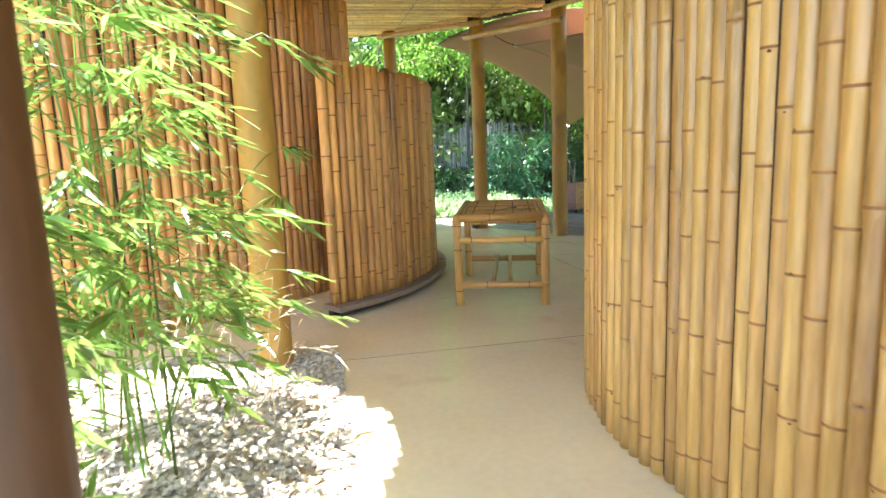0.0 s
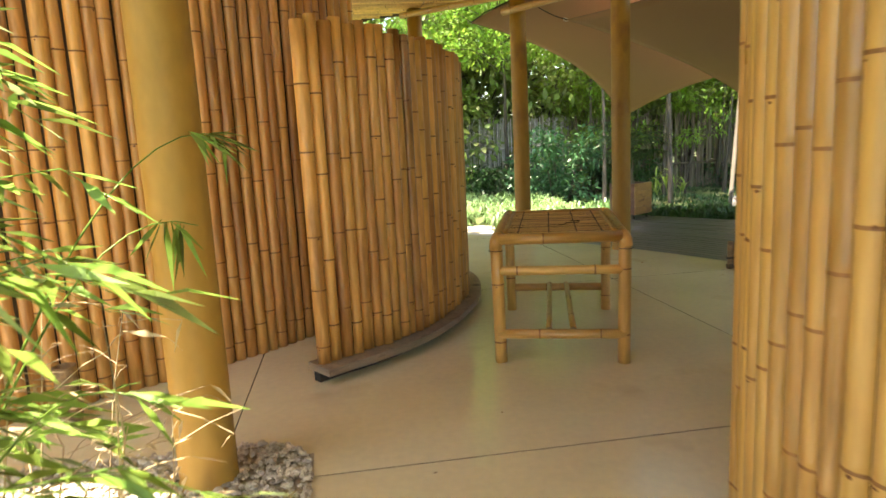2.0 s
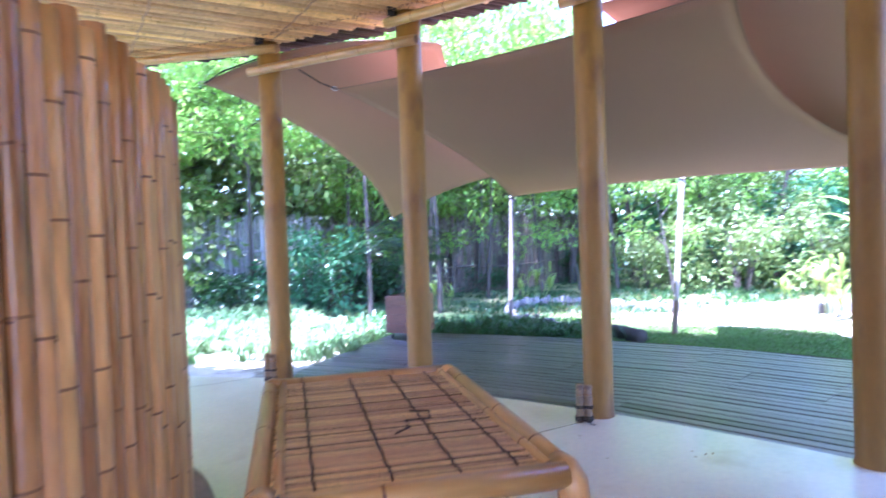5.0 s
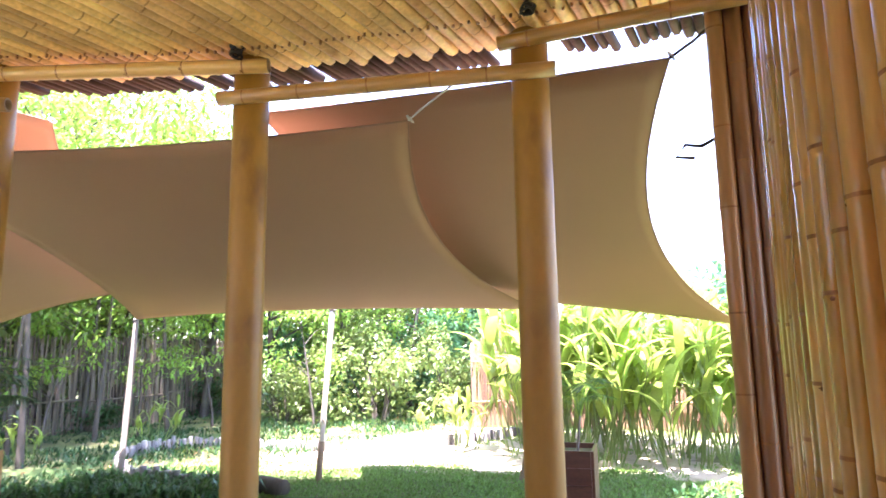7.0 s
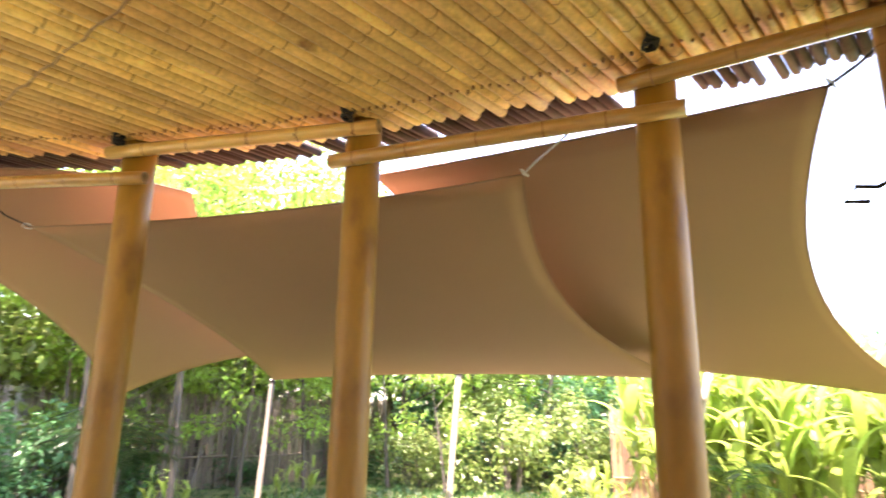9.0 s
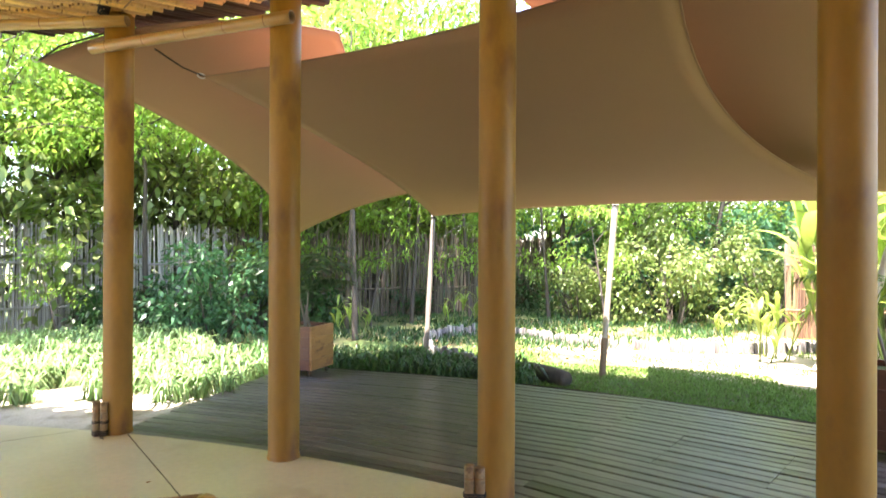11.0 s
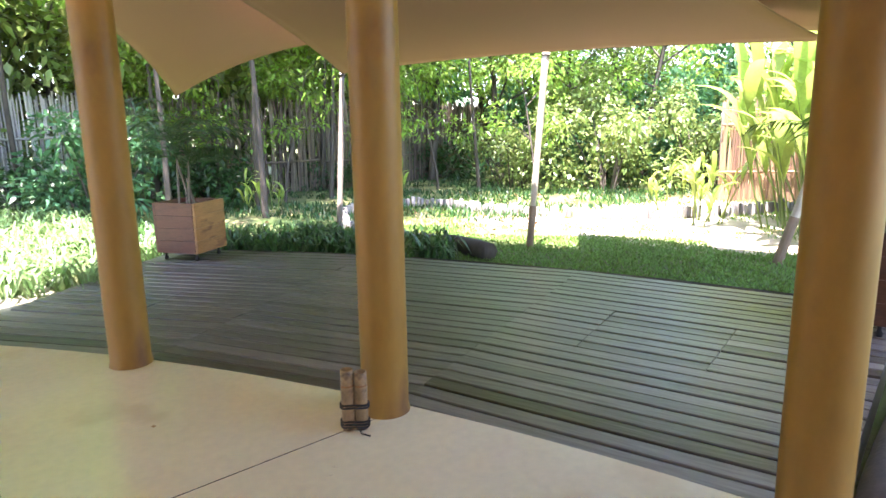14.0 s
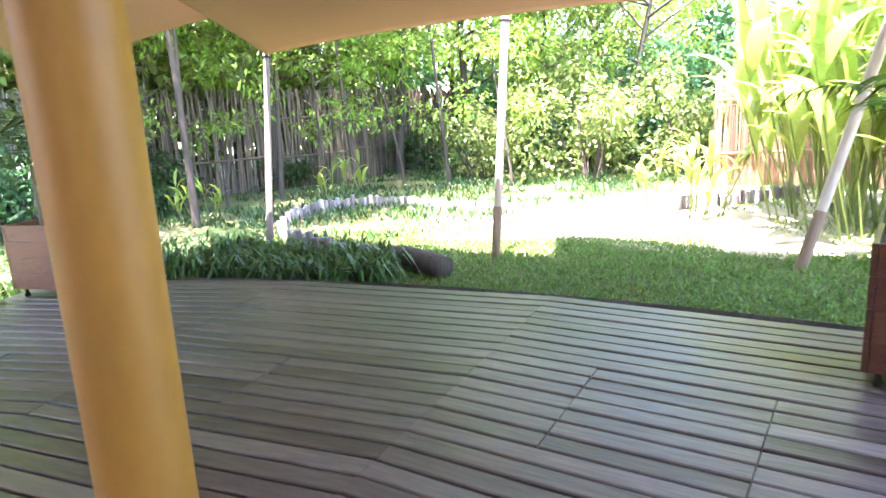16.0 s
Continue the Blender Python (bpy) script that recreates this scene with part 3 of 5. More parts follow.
# ---- free-standing bamboo screen ----
def screen():
    root = tagged(new("bamboo_screen"), "curved free-standing bamboo screen on a low timber base", "screen")
    root.location = (0.13, 5.1, 0)
    inv = Matrix.Translation((-0.13, -5.1, 0))
    ctrl = [(0.15, 5.13), (0.36, 5.27), (0.63, 5.49), (0.91, 5.84), (1.17, 6.37), (1.30, 6.84), (1.33, 7.3), (1.24, 7.8)]
    pts = spline(ctrl, 0.077)
    rng = random.Random(21)
    meshes = [bamboo_mesh("bamboo_pole", 300 + k, 1.9 + rng.uniform(-0.025, 0.025), 0.0395 * rng.uniform(0.88, 1.1), 12, skin=BAMBOO_AGED, scars=0.8) for k in range(16)]
    for k, (x, y, h) in enumerate(pts):
        ob = part("bamboo_pole", meshes[rng.randrange(16)], root)
        ob.matrix_basis = inv @ Matrix.Translation((x + rng.uniform(-0.005, 0.005), y + rng.uniform(-0.005, 0.005), 0.098 + rng.uniform(-0.008, 0.008))) @ pose(0, 0, 0, rng.uniform(-0.15, 0.15), rng.uniform(-0.15, 0.15), rng.uniform(0, 360)) @ Matrix.Diagonal((1, 1, 1.005 - 0.065 * k / len(pts), 1))
    fine = spline([(0.10, 5.095)] + ctrl, 0.05)

    def ribbon(name, offset_in, offset_out, z0, z1, mat, label, fine=fine):
        vs, fs = [], []
        for k, (x, y, h) in enumerate(fine):
            ex = 0.0
            for off in (offset_in, offset_out):
                for z in (z0, z1):
                    j = 0.004 * noise.noise(Vector((x * 6, y * 6, z * 9 + off * 7)))
                    vs.append((x - math.sin(h) * (off + j), y + math.cos(h) * (off + j), z + j))
        n = len(fine)
        for k in range(n - 1):
            a, b = 4 * k, 4 * k + 4
            fs += [(a, b, b + 1, a + 1), (a + 3, b + 3, b + 2, a + 2), (a + 1, b + 1, b + 3, a + 3), (a + 2, b + 2, b, a)]
        fs += [(0, 1, 3, 2), (4 * n - 2, 4 * n - 1, 4 * n - 3, 4 * n - 4)]
        ob = part(name, mesh_from(name, vs, fs, [mat], None, False), root, label)
        ob.matrix_basis = inv
        return ob
    ribbon("base_plank", 0.085, -0.13, 0.055, 0.098, PLANK, "rough grey-brown timber base plank")
    # dark strip put in for the shade under the raised plank
    ribbon("base_shade", 0.03, -0.03, 0.0, 0.055, JOINT, "dark strip standing in for shade below the plank")
    ribbon("gap_sheet", 0.006, -0.006, 0.1, 1.78, GAP_SHADE, "added dark sheet for the shade between the poles", spline(ctrl, 0.05))
    return root


screen()

# ---- bamboo table ----
def bamboo_table():
    root = tagged(new("bamboo_table"), "low bamboo massage table with laced reed top", "table")
    o = Vector((1.71, 5.58, 0))
    ax = Vector((0.385, 1.19, 0)).normalized()      # along its length
    ay = Vector((ax.y, -ax.x, 0))                  # across
    L, Wd, H = 1.22, 0.735, 0.775
    root.matrix_basis = Matrix.Translation(o)

    def at(u, v, z):
        return ax * u + ay * v + Vector((0, 0, z))

    def pole(name, a, b, r, seed, gap=(0.3, 0.5), label=""):
        a, b = Vector(a), Vector(b)
        ob = part(name, bamboo_mesh(name, seed, (b - a).length, r, 14, gap, BAMBOO_TABLE), root, label)
        ob.matrix_basis = along(a, b)
        return ob
    lu, lv = L / 2 - 0.0, Wd / 2 - 0.0
    k = 400
    for su in (-1, 1):
        for sv in (-1, 1):
            pole("leg", at(su * (lu - 0.012), sv * (lv - 0.012), 0), at(su * (lu - 0.004), sv * (lv - 0.004), H - 0.045), 0.036, k)
            # bent corner cap
            pts = [at(su * lu, sv * lv, H - 0.09), at(su * (lu - 0.004), sv * (lv - 0.004), H - 0.05), at(su * (lu - 0.02), sv * (lv - 0.012), H - 0.028), at(su * (lu - 0.06), sv * (lv - 0.02), H - 0.022)]
            part("corner_joint", tube_mesh("corner_joint", pts, [0.038, 0.039, 0.037, 0.033], BAMBOO_TABLE, 12), root, "bent bamboo corner with dark burn marks")
            band = [at(su * lu, sv * lv, H - 0.10) + Vector((0.039 * math.cos(q * 0.449), 0.039 * math.sin(q * 0.449), 0.002 * (q % 2))) for q in range(14)]
            part("binding", tube_mesh("binding", band, 0.0025, TWINE_AND_SHADE, 6, True), root, "dark cord round the joint")
            k += 1
    for sv in (-1, 1):
        pole("side_rail", at(-lu + 0.02, sv * lv, H - 0.035), at(lu - 0.02, sv * lv, H - 0.027), 0.028, k + sv + 2)
    for su in (-1, 1):
        pole("end_rail", at(su * lu, -lv + 0.02, H - 0.035), at(su * lu, lv - 0.02, H - 0.03), 0.032, k + su + 6)
        pole("stretcher", at(su * lu, -lv, 0.555), at(su * lu, lv, 0.555), 0.027, k + su + 9)
        pole("stretcher", at(su * lu, -lv, 0.175), at(su * lu, lv, 0.175), 0.029, k + su + 12)
    for v in (-0.07, 0.07):
        pole("brace", at(-lu, v, 0.20), at(lu, v * 0.9, 0.20), 0.018, k + 20 + int(v * 100))
    # reed top: strips across the width in one mat, then lacing along the length
    rng = random.Random(9)
    vs, fs, ids = [], [], []
    u = -lu + 0.045
    while u < lu - 0.045:
        w = rng.uniform(0.011, 0.018)
        z = H - 0.018 + rng.uniform(-0.0022, 0.0022)
        prof = [(-w / 2, -0.007), (-w / 2, 0.0), (-w * 0.25, 0.002), (w * 0.25, 0.002), (w / 2, 0.0), (w / 2, -0.007)]
        b = len(vs)
        for v in (-lv + 0.03, lv - 0.03):
            for du, dz in prof:
                vs.append(at(u + w / 2 + du, v, z + dz))
        n = len(prof)
        fs += [(b + i, b + i + 1, b + n + i + 1, b + n + i) for i in range(n - 1)]
        # strip sides take the dark colour, for the shade in the gaps
        ids += [1, 0, 0, 0, 1]
        u += w + rng.uniform(0.003, 0.0045)
    part("reed_mat", mesh_from("reed_mat", vs, fs, [REEDTOP, TWINE_AND_SHADE], ids), root, "mat of narrow brown bamboo strips")
    # near-black board, so the gaps between the strips look shaded
    bm = bmesh.new()
    box(bm, (L - 0.08, Wd - 0.06, 0.012), (0, 0, 0), None, 0.002)
    ob = part("top_board", bm_mesh("top_board", bm, JOINT), root)
    ob.matrix_basis = Matrix.Translation((0, 0, H - 0.033)) @ Matrix.Rotation(math.atan2(ax.y, ax.x), 4, "Z")
    for v in (-0.24, -0.06, 0.10, 0.245):
        pts = [at(-lu + 0.05 + (2 * lu - 0.1) * i / 40, v + 0.002 * math.sin(i * 1.3 + v * 20), H - 0.011 + 0.0022 * (i % 2)) for i in range(41)]
        part("lacing", tube_mesh("lacing", pts, 0.0034, TWINE_AND_SHADE, 5), root, "dark twine lacing")
    for w0 in ((-0.22, 0.0),):
        pts = [at(w0[0] + du, w0[1] + dv, H - 0.011) for du, dv in ((0, 0), (0.05, 0.05), (0.12, 0.05), (0.12, 0.13), (0.2, 0.14), (0.22, 0.08))]
        part("lacing", tube_mesh("lacing", pts, 0.0034, TWINE_AND_SHADE, 5), root)
    for v in (-lv + 0.05, lv - 0.05):
        pole("edge_strip", at(-lu + 0.03, v, H - 0.016), at(lu - 0.03, v, H - 0.016), 0.013, k + 30 + int(v * 10))
    return root


bamboo_table()

# ---- sun sails ----
def sail(ctrl, sag, name="sun_sail", label="", belly=0.0, n=28):
    """A canvas sheet between four corners (a, b, c, d), whose edges curve inwards by sag (ab, bc, cd, da)."""
    a, b, c, d = [Vector(p) for p in ctrl]
    mid = (a + b + c + d) / 4

    def edge(p, q, t, s):
        m = (p + q) / 2
        pull = (mid - m)
        pull = pull - (q - p).normalized() * pull.dot((q - p).normalized())
        return p.lerp(q, t) + pull.normalized() * s * 4 * t * (1 - t)
    verts, faces = [], []
    for j in range(n + 1):
        v = j / n
        for i in range(n + 1):
            u = i / n
            s0, s1 = edge(a, b, u, sag[0]), edge(d, c, u, sag[2])
            t0, t1 = edge(a, d, v, sag[3]), edge(b, c, v, sag[1])
            p = s0.lerp(s1, v) + t0.lerp(t1, u) - (a * (1 - u) * (1 - v) + b * u * (1 - v) + d * (1 - u) * v + c * u * v)
            p.z -= belly * 16 * u * (1 - u) * v * (1 - v)
            verts.append(p)
    k = n + 1
    faces = [(j * k + i, j * k + i + 1, (j + 1) * k + i + 1, (j + 1) * k + i) for j in range(n) for i in range(n)]
    root = tagged(new(name), label, "sun sail", "sun sails")
    sheet = part("canvas", mesh_from("canvas", verts, faces, [SAIL], None, True), root)
    th = sheet.modifiers.new("thickness", "SOLIDIFY")
    th.thickness = 0.004
    rim = [verts[i] for i in range(k)] + [verts[j * k + n] for j in range(1, k)] + [verts[n * k + i] for i in range(n - 1, -1, -1)] + [verts[j * k] for j in range(n - 1, 0, -1)]
    part("hem", tube_mesh("hem", rim, 0.007, HEM, 5, True), sheet, "stitched hem")
    for p in (a, b, c, d):
        q = p + (p - mid).normalized() * 0.02
        ring = [q + Vector((0.028 * math.cos(t), 0.028 * math.sin(t) * 0.6, 0.028 * math.sin(t) * 0.8)) for t in [2 * math.pi * k / 14 for k in range(14)]]
        part("corner_ring", tube_mesh("corner_ring", ring, 0.005, METAL, 6, True), sheet, "steel corner ring")
    return root


SAIL_MAIN = [(3.2, 9.45, 2.75), (4.57, 6.23, 2.83), (9.1, 6.96, 1.93), (7.37, 12.19, 1.925)]
SAIL_BACK = [(4.69, 4.74, 2.94), (10.44, 4.67, 1.70), (9.0, 9.65, 2.3), (4.66, 7.5, 3.14)]
SAIL_SIDE = [(2.18, 10.38, 2.91), (4.24, 9.23, 3.25), (7.5, 11.5, 2.3), (5.32, 12.55, 1.617)]
sail(SAIL_MAIN, (0.12, 0.45, 0.3, 0.22), label="large brown canvas sun sail stretched over the deck", belly=0.1)
sail(SAIL_BACK, (0.52, 0.3, 0.3, 0.03), label="brown canvas sun sail overlapping beyond the first", belly=0.05)
sail(SAIL_SIDE, (-0.28, 0.3, 0.35, 0.35), label="reddish-brown canvas sun sail beside the deck's end", belly=0.05)

# ---- posts ----
def timber_post(a, b, r0, r1, label, mat=None):
    a, b = Vector(a), Vector(b)
    root = tagged(new("sail_post"), label, "post", "sail posts")
    root.matrix_basis = along(a, b)
    L = (b - a).length
    rng = random.Random(int(a.x * 100))
    rows = []
    for k in range(15):
        t = k / 14
        rows.append(((r0 + (r1 - r0) * t) * (1 + rng.uniform(-0.06, 0.06)), L * t, 0))
    rows.append((0.001, L + 0.004, 0))
    v, f, i = lathe(rows, 12)
    part("shaft", mesh_from("shaft", v, f, [mat or POST], i, True), root)
    # pale posts get a thicker, darker brown length at the foot
    if mat is None:
        v, f, i = lathe([(r0 * 1.25, 0, 0), (r0 * 1.2, 0.3, 0), (r0 * 1.22, 0.62, 0), (r0 * 0.7, 0.66, 0), (0.001, 0.66, 0)], 10)
        part("stake", mesh_from("stake", v, f, [POST_FOOT], i, True), root, "short darker brown length round the post's foot")
    part("tie", tube_mesh("tie", [Vector((0, 0, 0)) + Vector(((r1 + 0.008) * math.cos(q), (r1 + 0.008) * math.sin(q), L - 0.03)) for q in [2 * math.pi * j / 14 for j in range(14)]], 0.008, ROPE, 6, True), root, "dark rope tie")
    return root


timber_post((6.9, 11.73, -0.32), (7.37, 12.19, 1.92), 0.04, 0.034, "grey timber post, darkened for shade, holding a corner of the sail", POST_GREY)
timber_post((8.18, 9.66, -0.33), (8.375, 9.6, 2.02), 0.036, 0.04, "pale sunlit timber post under the sail's edge")
timber_post((9.18, 7.31, -0.32), (9.68, 6.83, 2.08), 0.04, 0.045, "leaning pale timber post beside the lawn")

# ---- planters ----
def planter(m, label, seed, size=0.48, h=0.48, woods=(PLANTER, PLANTER_LIGHT)):
    root = tagged(new("planter_box"), label, "planter", "deck planters")
    root.matrix_basis = m
    rng = random.Random(seed)
    s, t, z0 = size, 0.025, 0.075
    for side in range(4):
        turn = Matrix.Rotation(side * math.pi / 2, 4, "Z")
        for k in range(4):
            bm = bmesh.new()
            box(bm, (s - 0.002 if side % 2 == 0 else s - 2 * t, t, h / 4 - 0.0015), (0, 0, 0), None, 0.0015)
            # the box's first side takes the lighter planks
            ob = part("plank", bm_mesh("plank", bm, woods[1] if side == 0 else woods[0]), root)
            ob.matrix_basis = turn @ Matrix.Translation((0, -s / 2 + t / 2 - (0.002 if side % 2 == 0 else 0), z0 + h / 8 + k * h / 4))
    bm = bmesh.new()
    box(bm, (s - 2 * t, s - 2 * t, 0.02), (0, 0, z0 + 0.02))
    part("bottom", bm_mesh("bottom", bm, PLANTER), root)
    bm = bmesh.new()
    box(bm, (s - 2 * t - 0.004, s - 2 * t - 0.004, 0.03), (0, 0, z0 + h - 0.06))
    part("soil", bm_mesh("soil", bm, SOIL), root, "dark potting soil")
    for sx in (-1, 1):
        for sy in (-1, 1):
            v, f, i = lathe([(0.001, 0, 0), (0.018, 0.0, 0), (0.02, 0.02, 0), (0.012, 0.035, 0), (0.012, z0, 0)], 10)
            ob = part("foot", mesh_from("foot", v, f, [ROPE], i, True), root, "small dark castor")
            ob.location = (sx * (s / 2 - 0.06), sy * (s / 2 - 0.06), 0)
    return root


PLANTER_1 = planter(Matrix.Translation((4.87, 11.25, -0.016)) @ Matrix.Rotation(radians(32), 4, "Z"), "square planter of reddish stained planks standing on the deck", 1, 0.47, 0.49)
PLANTER_2 = planter(Matrix.Translation((6.97, 6.05, -0.016)) @ Matrix.Rotation(radians(10), 4, "Z"), "dark reddish wooden planter at the deck's edge", 2, 0.5, 0.55, woods=(PLANTER_DARK, PLANTER_DARK))

# ---- tied bamboo torch holders beside columns ----
def cup_pair(at, turn):
    root = tagged(new("bamboo_holder"), "short bamboo tubes tied together with black rope", "bamboo tubes", "bamboo holders")
    root.matrix_basis = Matrix.Translation(at) @ Matrix.Rotation(turn, 4, "Z")
    for k, (x, y, h, r) in enumerate(((-0.028, 0, 0.262, 0.027), (0.027, 0.004, 0.25, 0.027))):
        v, f, i = lathe([(0.001, 0.004, 0), (r, 0.0, 0), (r * 1.02, 0.05, 0), (r, 0.1, 0), (r * 1.04, 0.19, 1), (r, 0.197, 0), (r, h, 2), (r - 0.007, h, 2), (r - 0.008, 0.03, 2), (0.001, 0.03, 2)], 14)
        ob = part("tube", mesh_from("tube", v, f, [TUBE, BAMBOO_NODE, BAMBOO_CUT], i, True), root)
        ob.location = (x, y, 0.004)
    for z in (0.02, 0.032, 0.044, 0.105, 0.117):
        pts = []
        for q in range(24):
            a = 2 * math.pi * q / 24
            pts.append((math.cos(a) * 0.059, math.sin(a) * 0.032, z + 0.003 * math.sin(3 * a)))
        part("rope", tube_mesh("rope", pts, 0.0045, ROPE, 6, True), root, "black rope binding")
    part("rope_end", tube_mesh("rope_end", [(0.02, -0.036, 0.02), (0.035, -0.06, 0.008), (0.07, -0.075, 0.006)], 0.0035, ROPE, 5), root)
    return root


cup_pair((3.905, 6.985, 0), radians(-42))
cup_pair((2.535, 9.735, 0), radians(-38))

# ---- foliage helpers ----
def quads_mesh(name, v, mat):
    """v: (n, 4, 3) corners of n loose four-sided leaves."""
    n = len(v)
    me = bpy.data.meshes.new(name)
    me.vertices.add(4 * n)
    me.vertices.foreach_set("co", np.ascontiguousarray(v, dtype=np.float32).ravel())
    me.loops.add(4 * n)
    me.loops.foreach_set("vertex_index", np.arange(4 * n, dtype=np.int32))
    me.polygons.add(n)
    me.polygons.foreach_set("loop_start", np.arange(0, 4 * n, 4, dtype=np.int32))
    me.polygons.foreach_set("loop_total", np.full(n, 4, dtype=np.int32))
    me.materials.append(mat)
    me.update(calc_edges=True)
    return me


def leaves(rng, at, way, length, width, droop=0.3):
    """Pointed leaves at the places, growing along way."""
    n = len(at)
    way = way / np.maximum(np.linalg.norm(way, axis=1, keepdims=True), 1e-6)
    side = np.cross(way, rng.normal(0, 1, (n, 3)) * 0.55 + np.array([0, 0, 1.0]))
    side /= np.maximum(np.linalg.norm(side, axis=1, keepdims=True), 1e-6)
    ln = length * rng.uniform(0.65, 1.25, (n, 1))
    wd = width * rng.uniform(0.7, 1.2, (n, 1))
    tip = at + way * ln
    tip[:, 2] -= droop * ln[:, 0] * rng.uniform(0.3, 1.2, n)
    mid = at + way * ln * 0.42
    mid[:, 2] -= droop * ln[:, 0] * 0.12
    return np.stack([at, mid + side * wd / 2, tip, mid - side * wd / 2], axis=1)


def cloud(rng, centres, radii, count, leaf, mat_len=None, hollow=0.35):
    """Leaf places and headings spread over lumpy clumps."""
    k = rng.integers(0, len(centres), count)
    d = rng.normal(0, 1, (count, 3))
    d /= np.linalg.norm(d, axis=1, keepdims=True)
    r = (hollow + (1 - hollow) * rng.random(count) ** 0.5)[:, None]
    at = centres[k] + d * r * radii[k]
    way = d * 0.7 + rng.normal(0, 0.55, (count, 3))
    way[:, 2] -= 0.15
    return at, way


def joined_tubes(name, strands, mat, sides=6):
    verts, faces = [], []
    for pts, rr in strands:
        pts = [Vector(p) for p in pts]
        b = len(verts)
        for i, p in enumerate(pts):
            q = (pts[min(i + 1, len(pts) - 1)] - pts[max(i - 1, 0)]).to_track_quat("Z", "Y")
            for k in range(sides):
                a = 2 * math.pi * k / sides
                verts.append(p + q @ Vector((rr[i] * math.cos(a), rr[i] * math.sin(a), 0)))
        for i in range(len(pts) - 1):
            for k in range(sides):
                a, c = b + i * sides + k, b + i * sides + (k + 1) % sides
                faces.append((a, c, c + sides, a + sides))
    return mesh_from(name, verts, faces, [mat], None, True)


def tree(seed, height, spread, trunk_r, count, leaf, mat, lean=0.1, first=0.35, clumps=26):
    """A tapered trunk with limbs and a crown of many small leaves in clumps."""
    rng = np.random.default_rng(seed)
    pr = random.Random(seed)
    root = tagged(new("tree"), "tall leafy tree with a slender trunk beyond the fence", "tree", "garden trees")
    top = Vector((pr.uniform(-lean, lean) * height, pr.uniform(-lean, lean) * height, height * 0.8))
    trunk = [Vector((0, 0, -0.3))] + [Vector((top.x * t ** 1.3 + pr.uniform(-0.05, 0.05) * height * 0.1, top.y * t ** 1.3 + pr.uniform(-0.05, 0.05) * height * 0.1, top.z * t)) for t in (0.12, 0.3, 0.5, 0.7, 1.0)]
    strands = [(trunk, [trunk_r * 1.25, trunk_r, trunk_r * 0.85, trunk_r * 0.68, trunk_r * 0.5, trunk_r * 0.22])]
    cs, rs = [], []
    for k in range(clumps):
        t = pr.uniform(first, 1.0)
        a = pr.uniform(0, 2 * math.pi)
        i = min(4, int(t * 5))
        start = trunk[i].lerp(trunk[i + 1], pr.random()) if i < 5 else trunk[-1]
        reach = spread * pr.uniform(0.35, 1.0) * (1.15 - 0.55 * abs(t - 0.55))
        end = start + Vector((math.cos(a) * reach, math.sin(a) * reach, height * pr.uniform(0.02, 0.2)))
        mid = start.lerp(end, 0.5) + Vector((0, 0, 0.08 * reach))
        strands.append(([start, mid, end], [trunk_r * 0.35, trunk_r * 0.22, trunk_r * 0.07]))
        cs.append(end)
        rs.append((spread * pr.uniform(0.22, 0.42), spread * pr.uniform(0.22, 0.42), spread * pr.uniform(0.14, 0.28)))
    part("trunk", joined_tubes("trunk", strands, BARK), root)
    at, way = cloud(rng, np.array(cs), np.array(rs), count, leaf)
    part("crown", quads_mesh("crown", leaves(rng, at, way, leaf, leaf * 0.42), mat), root)
    return root


def bush(seed, w, h, count, leaf, mat, label, ratio=0.42, clumps=14):
    rng = np.random.default_rng(seed)
    root = tagged(new("bush"), label, "bush", "garden bushes")
    cs = np.column_stack([rng.uniform(-w / 2, w / 2, clumps), rng.uniform(-w / 2, w / 2, clumps), rng.uniform(0.15, 0.9, clumps) * h])
    rs = np.column_stack([rng.uniform(0.18, 0.34, clumps) * w, rng.uniform(0.18, 0.34, clumps) * w, rng.uniform(0.15, 0.28, clumps) * h])
    stems = []
    for c in cs:
        c = Vector(c)
        stems.append(([Vector((c.x * 0.2, c.y * 0.2, -0.15)), Vector((c.x * 0.6, c.y * 0.6, c.z * 0.55)), c], [0.022, 0.015, 0.006]))
    part("branchwork", joined_tubes("branchwork", stems, BARK, 5), root)
    at, way = cloud(rng, cs, rs, count, leaf, hollow=0.2)
    part("foliage", quads_mesh("foliage", leaves(rng, at, way, leaf, leaf * ratio), mat), root)
    return root


# ---- trees behind the fence ----
TREES = [tree(1, 8.5, 2.6, 0.13, 13000, 0.145, LEAF_SUN, first=0.25), tree(2, 7.0, 2.3, 0.10, 8000, 0.17, LEAF_LIGHT, first=0.2), tree(3, 9.5, 3.0, 0.16, 14000, 0.15, LEAF_SUN, 0.16, 0.3)]
TREES[0].matrix_basis = Matrix.Translation((1.2, 19.6, GROUND_Z))
TREES[1].matrix_basis = Matrix.Translation((6.4, 19.2, GROUND_Z))
TREES[2].matrix_basis = Matrix.Translation((11.5, 20.2, GROUND_Z))
rngt = random.Random(77)
TREES.append(tree(4, 6.0, 2.6, 0.09, 9000, 0.14, LEAF_SUN, 0.12, 0.45, 22))
TREES[3].matrix_basis = Matrix.Translation((5.4, 18.9, GROUND_Z))
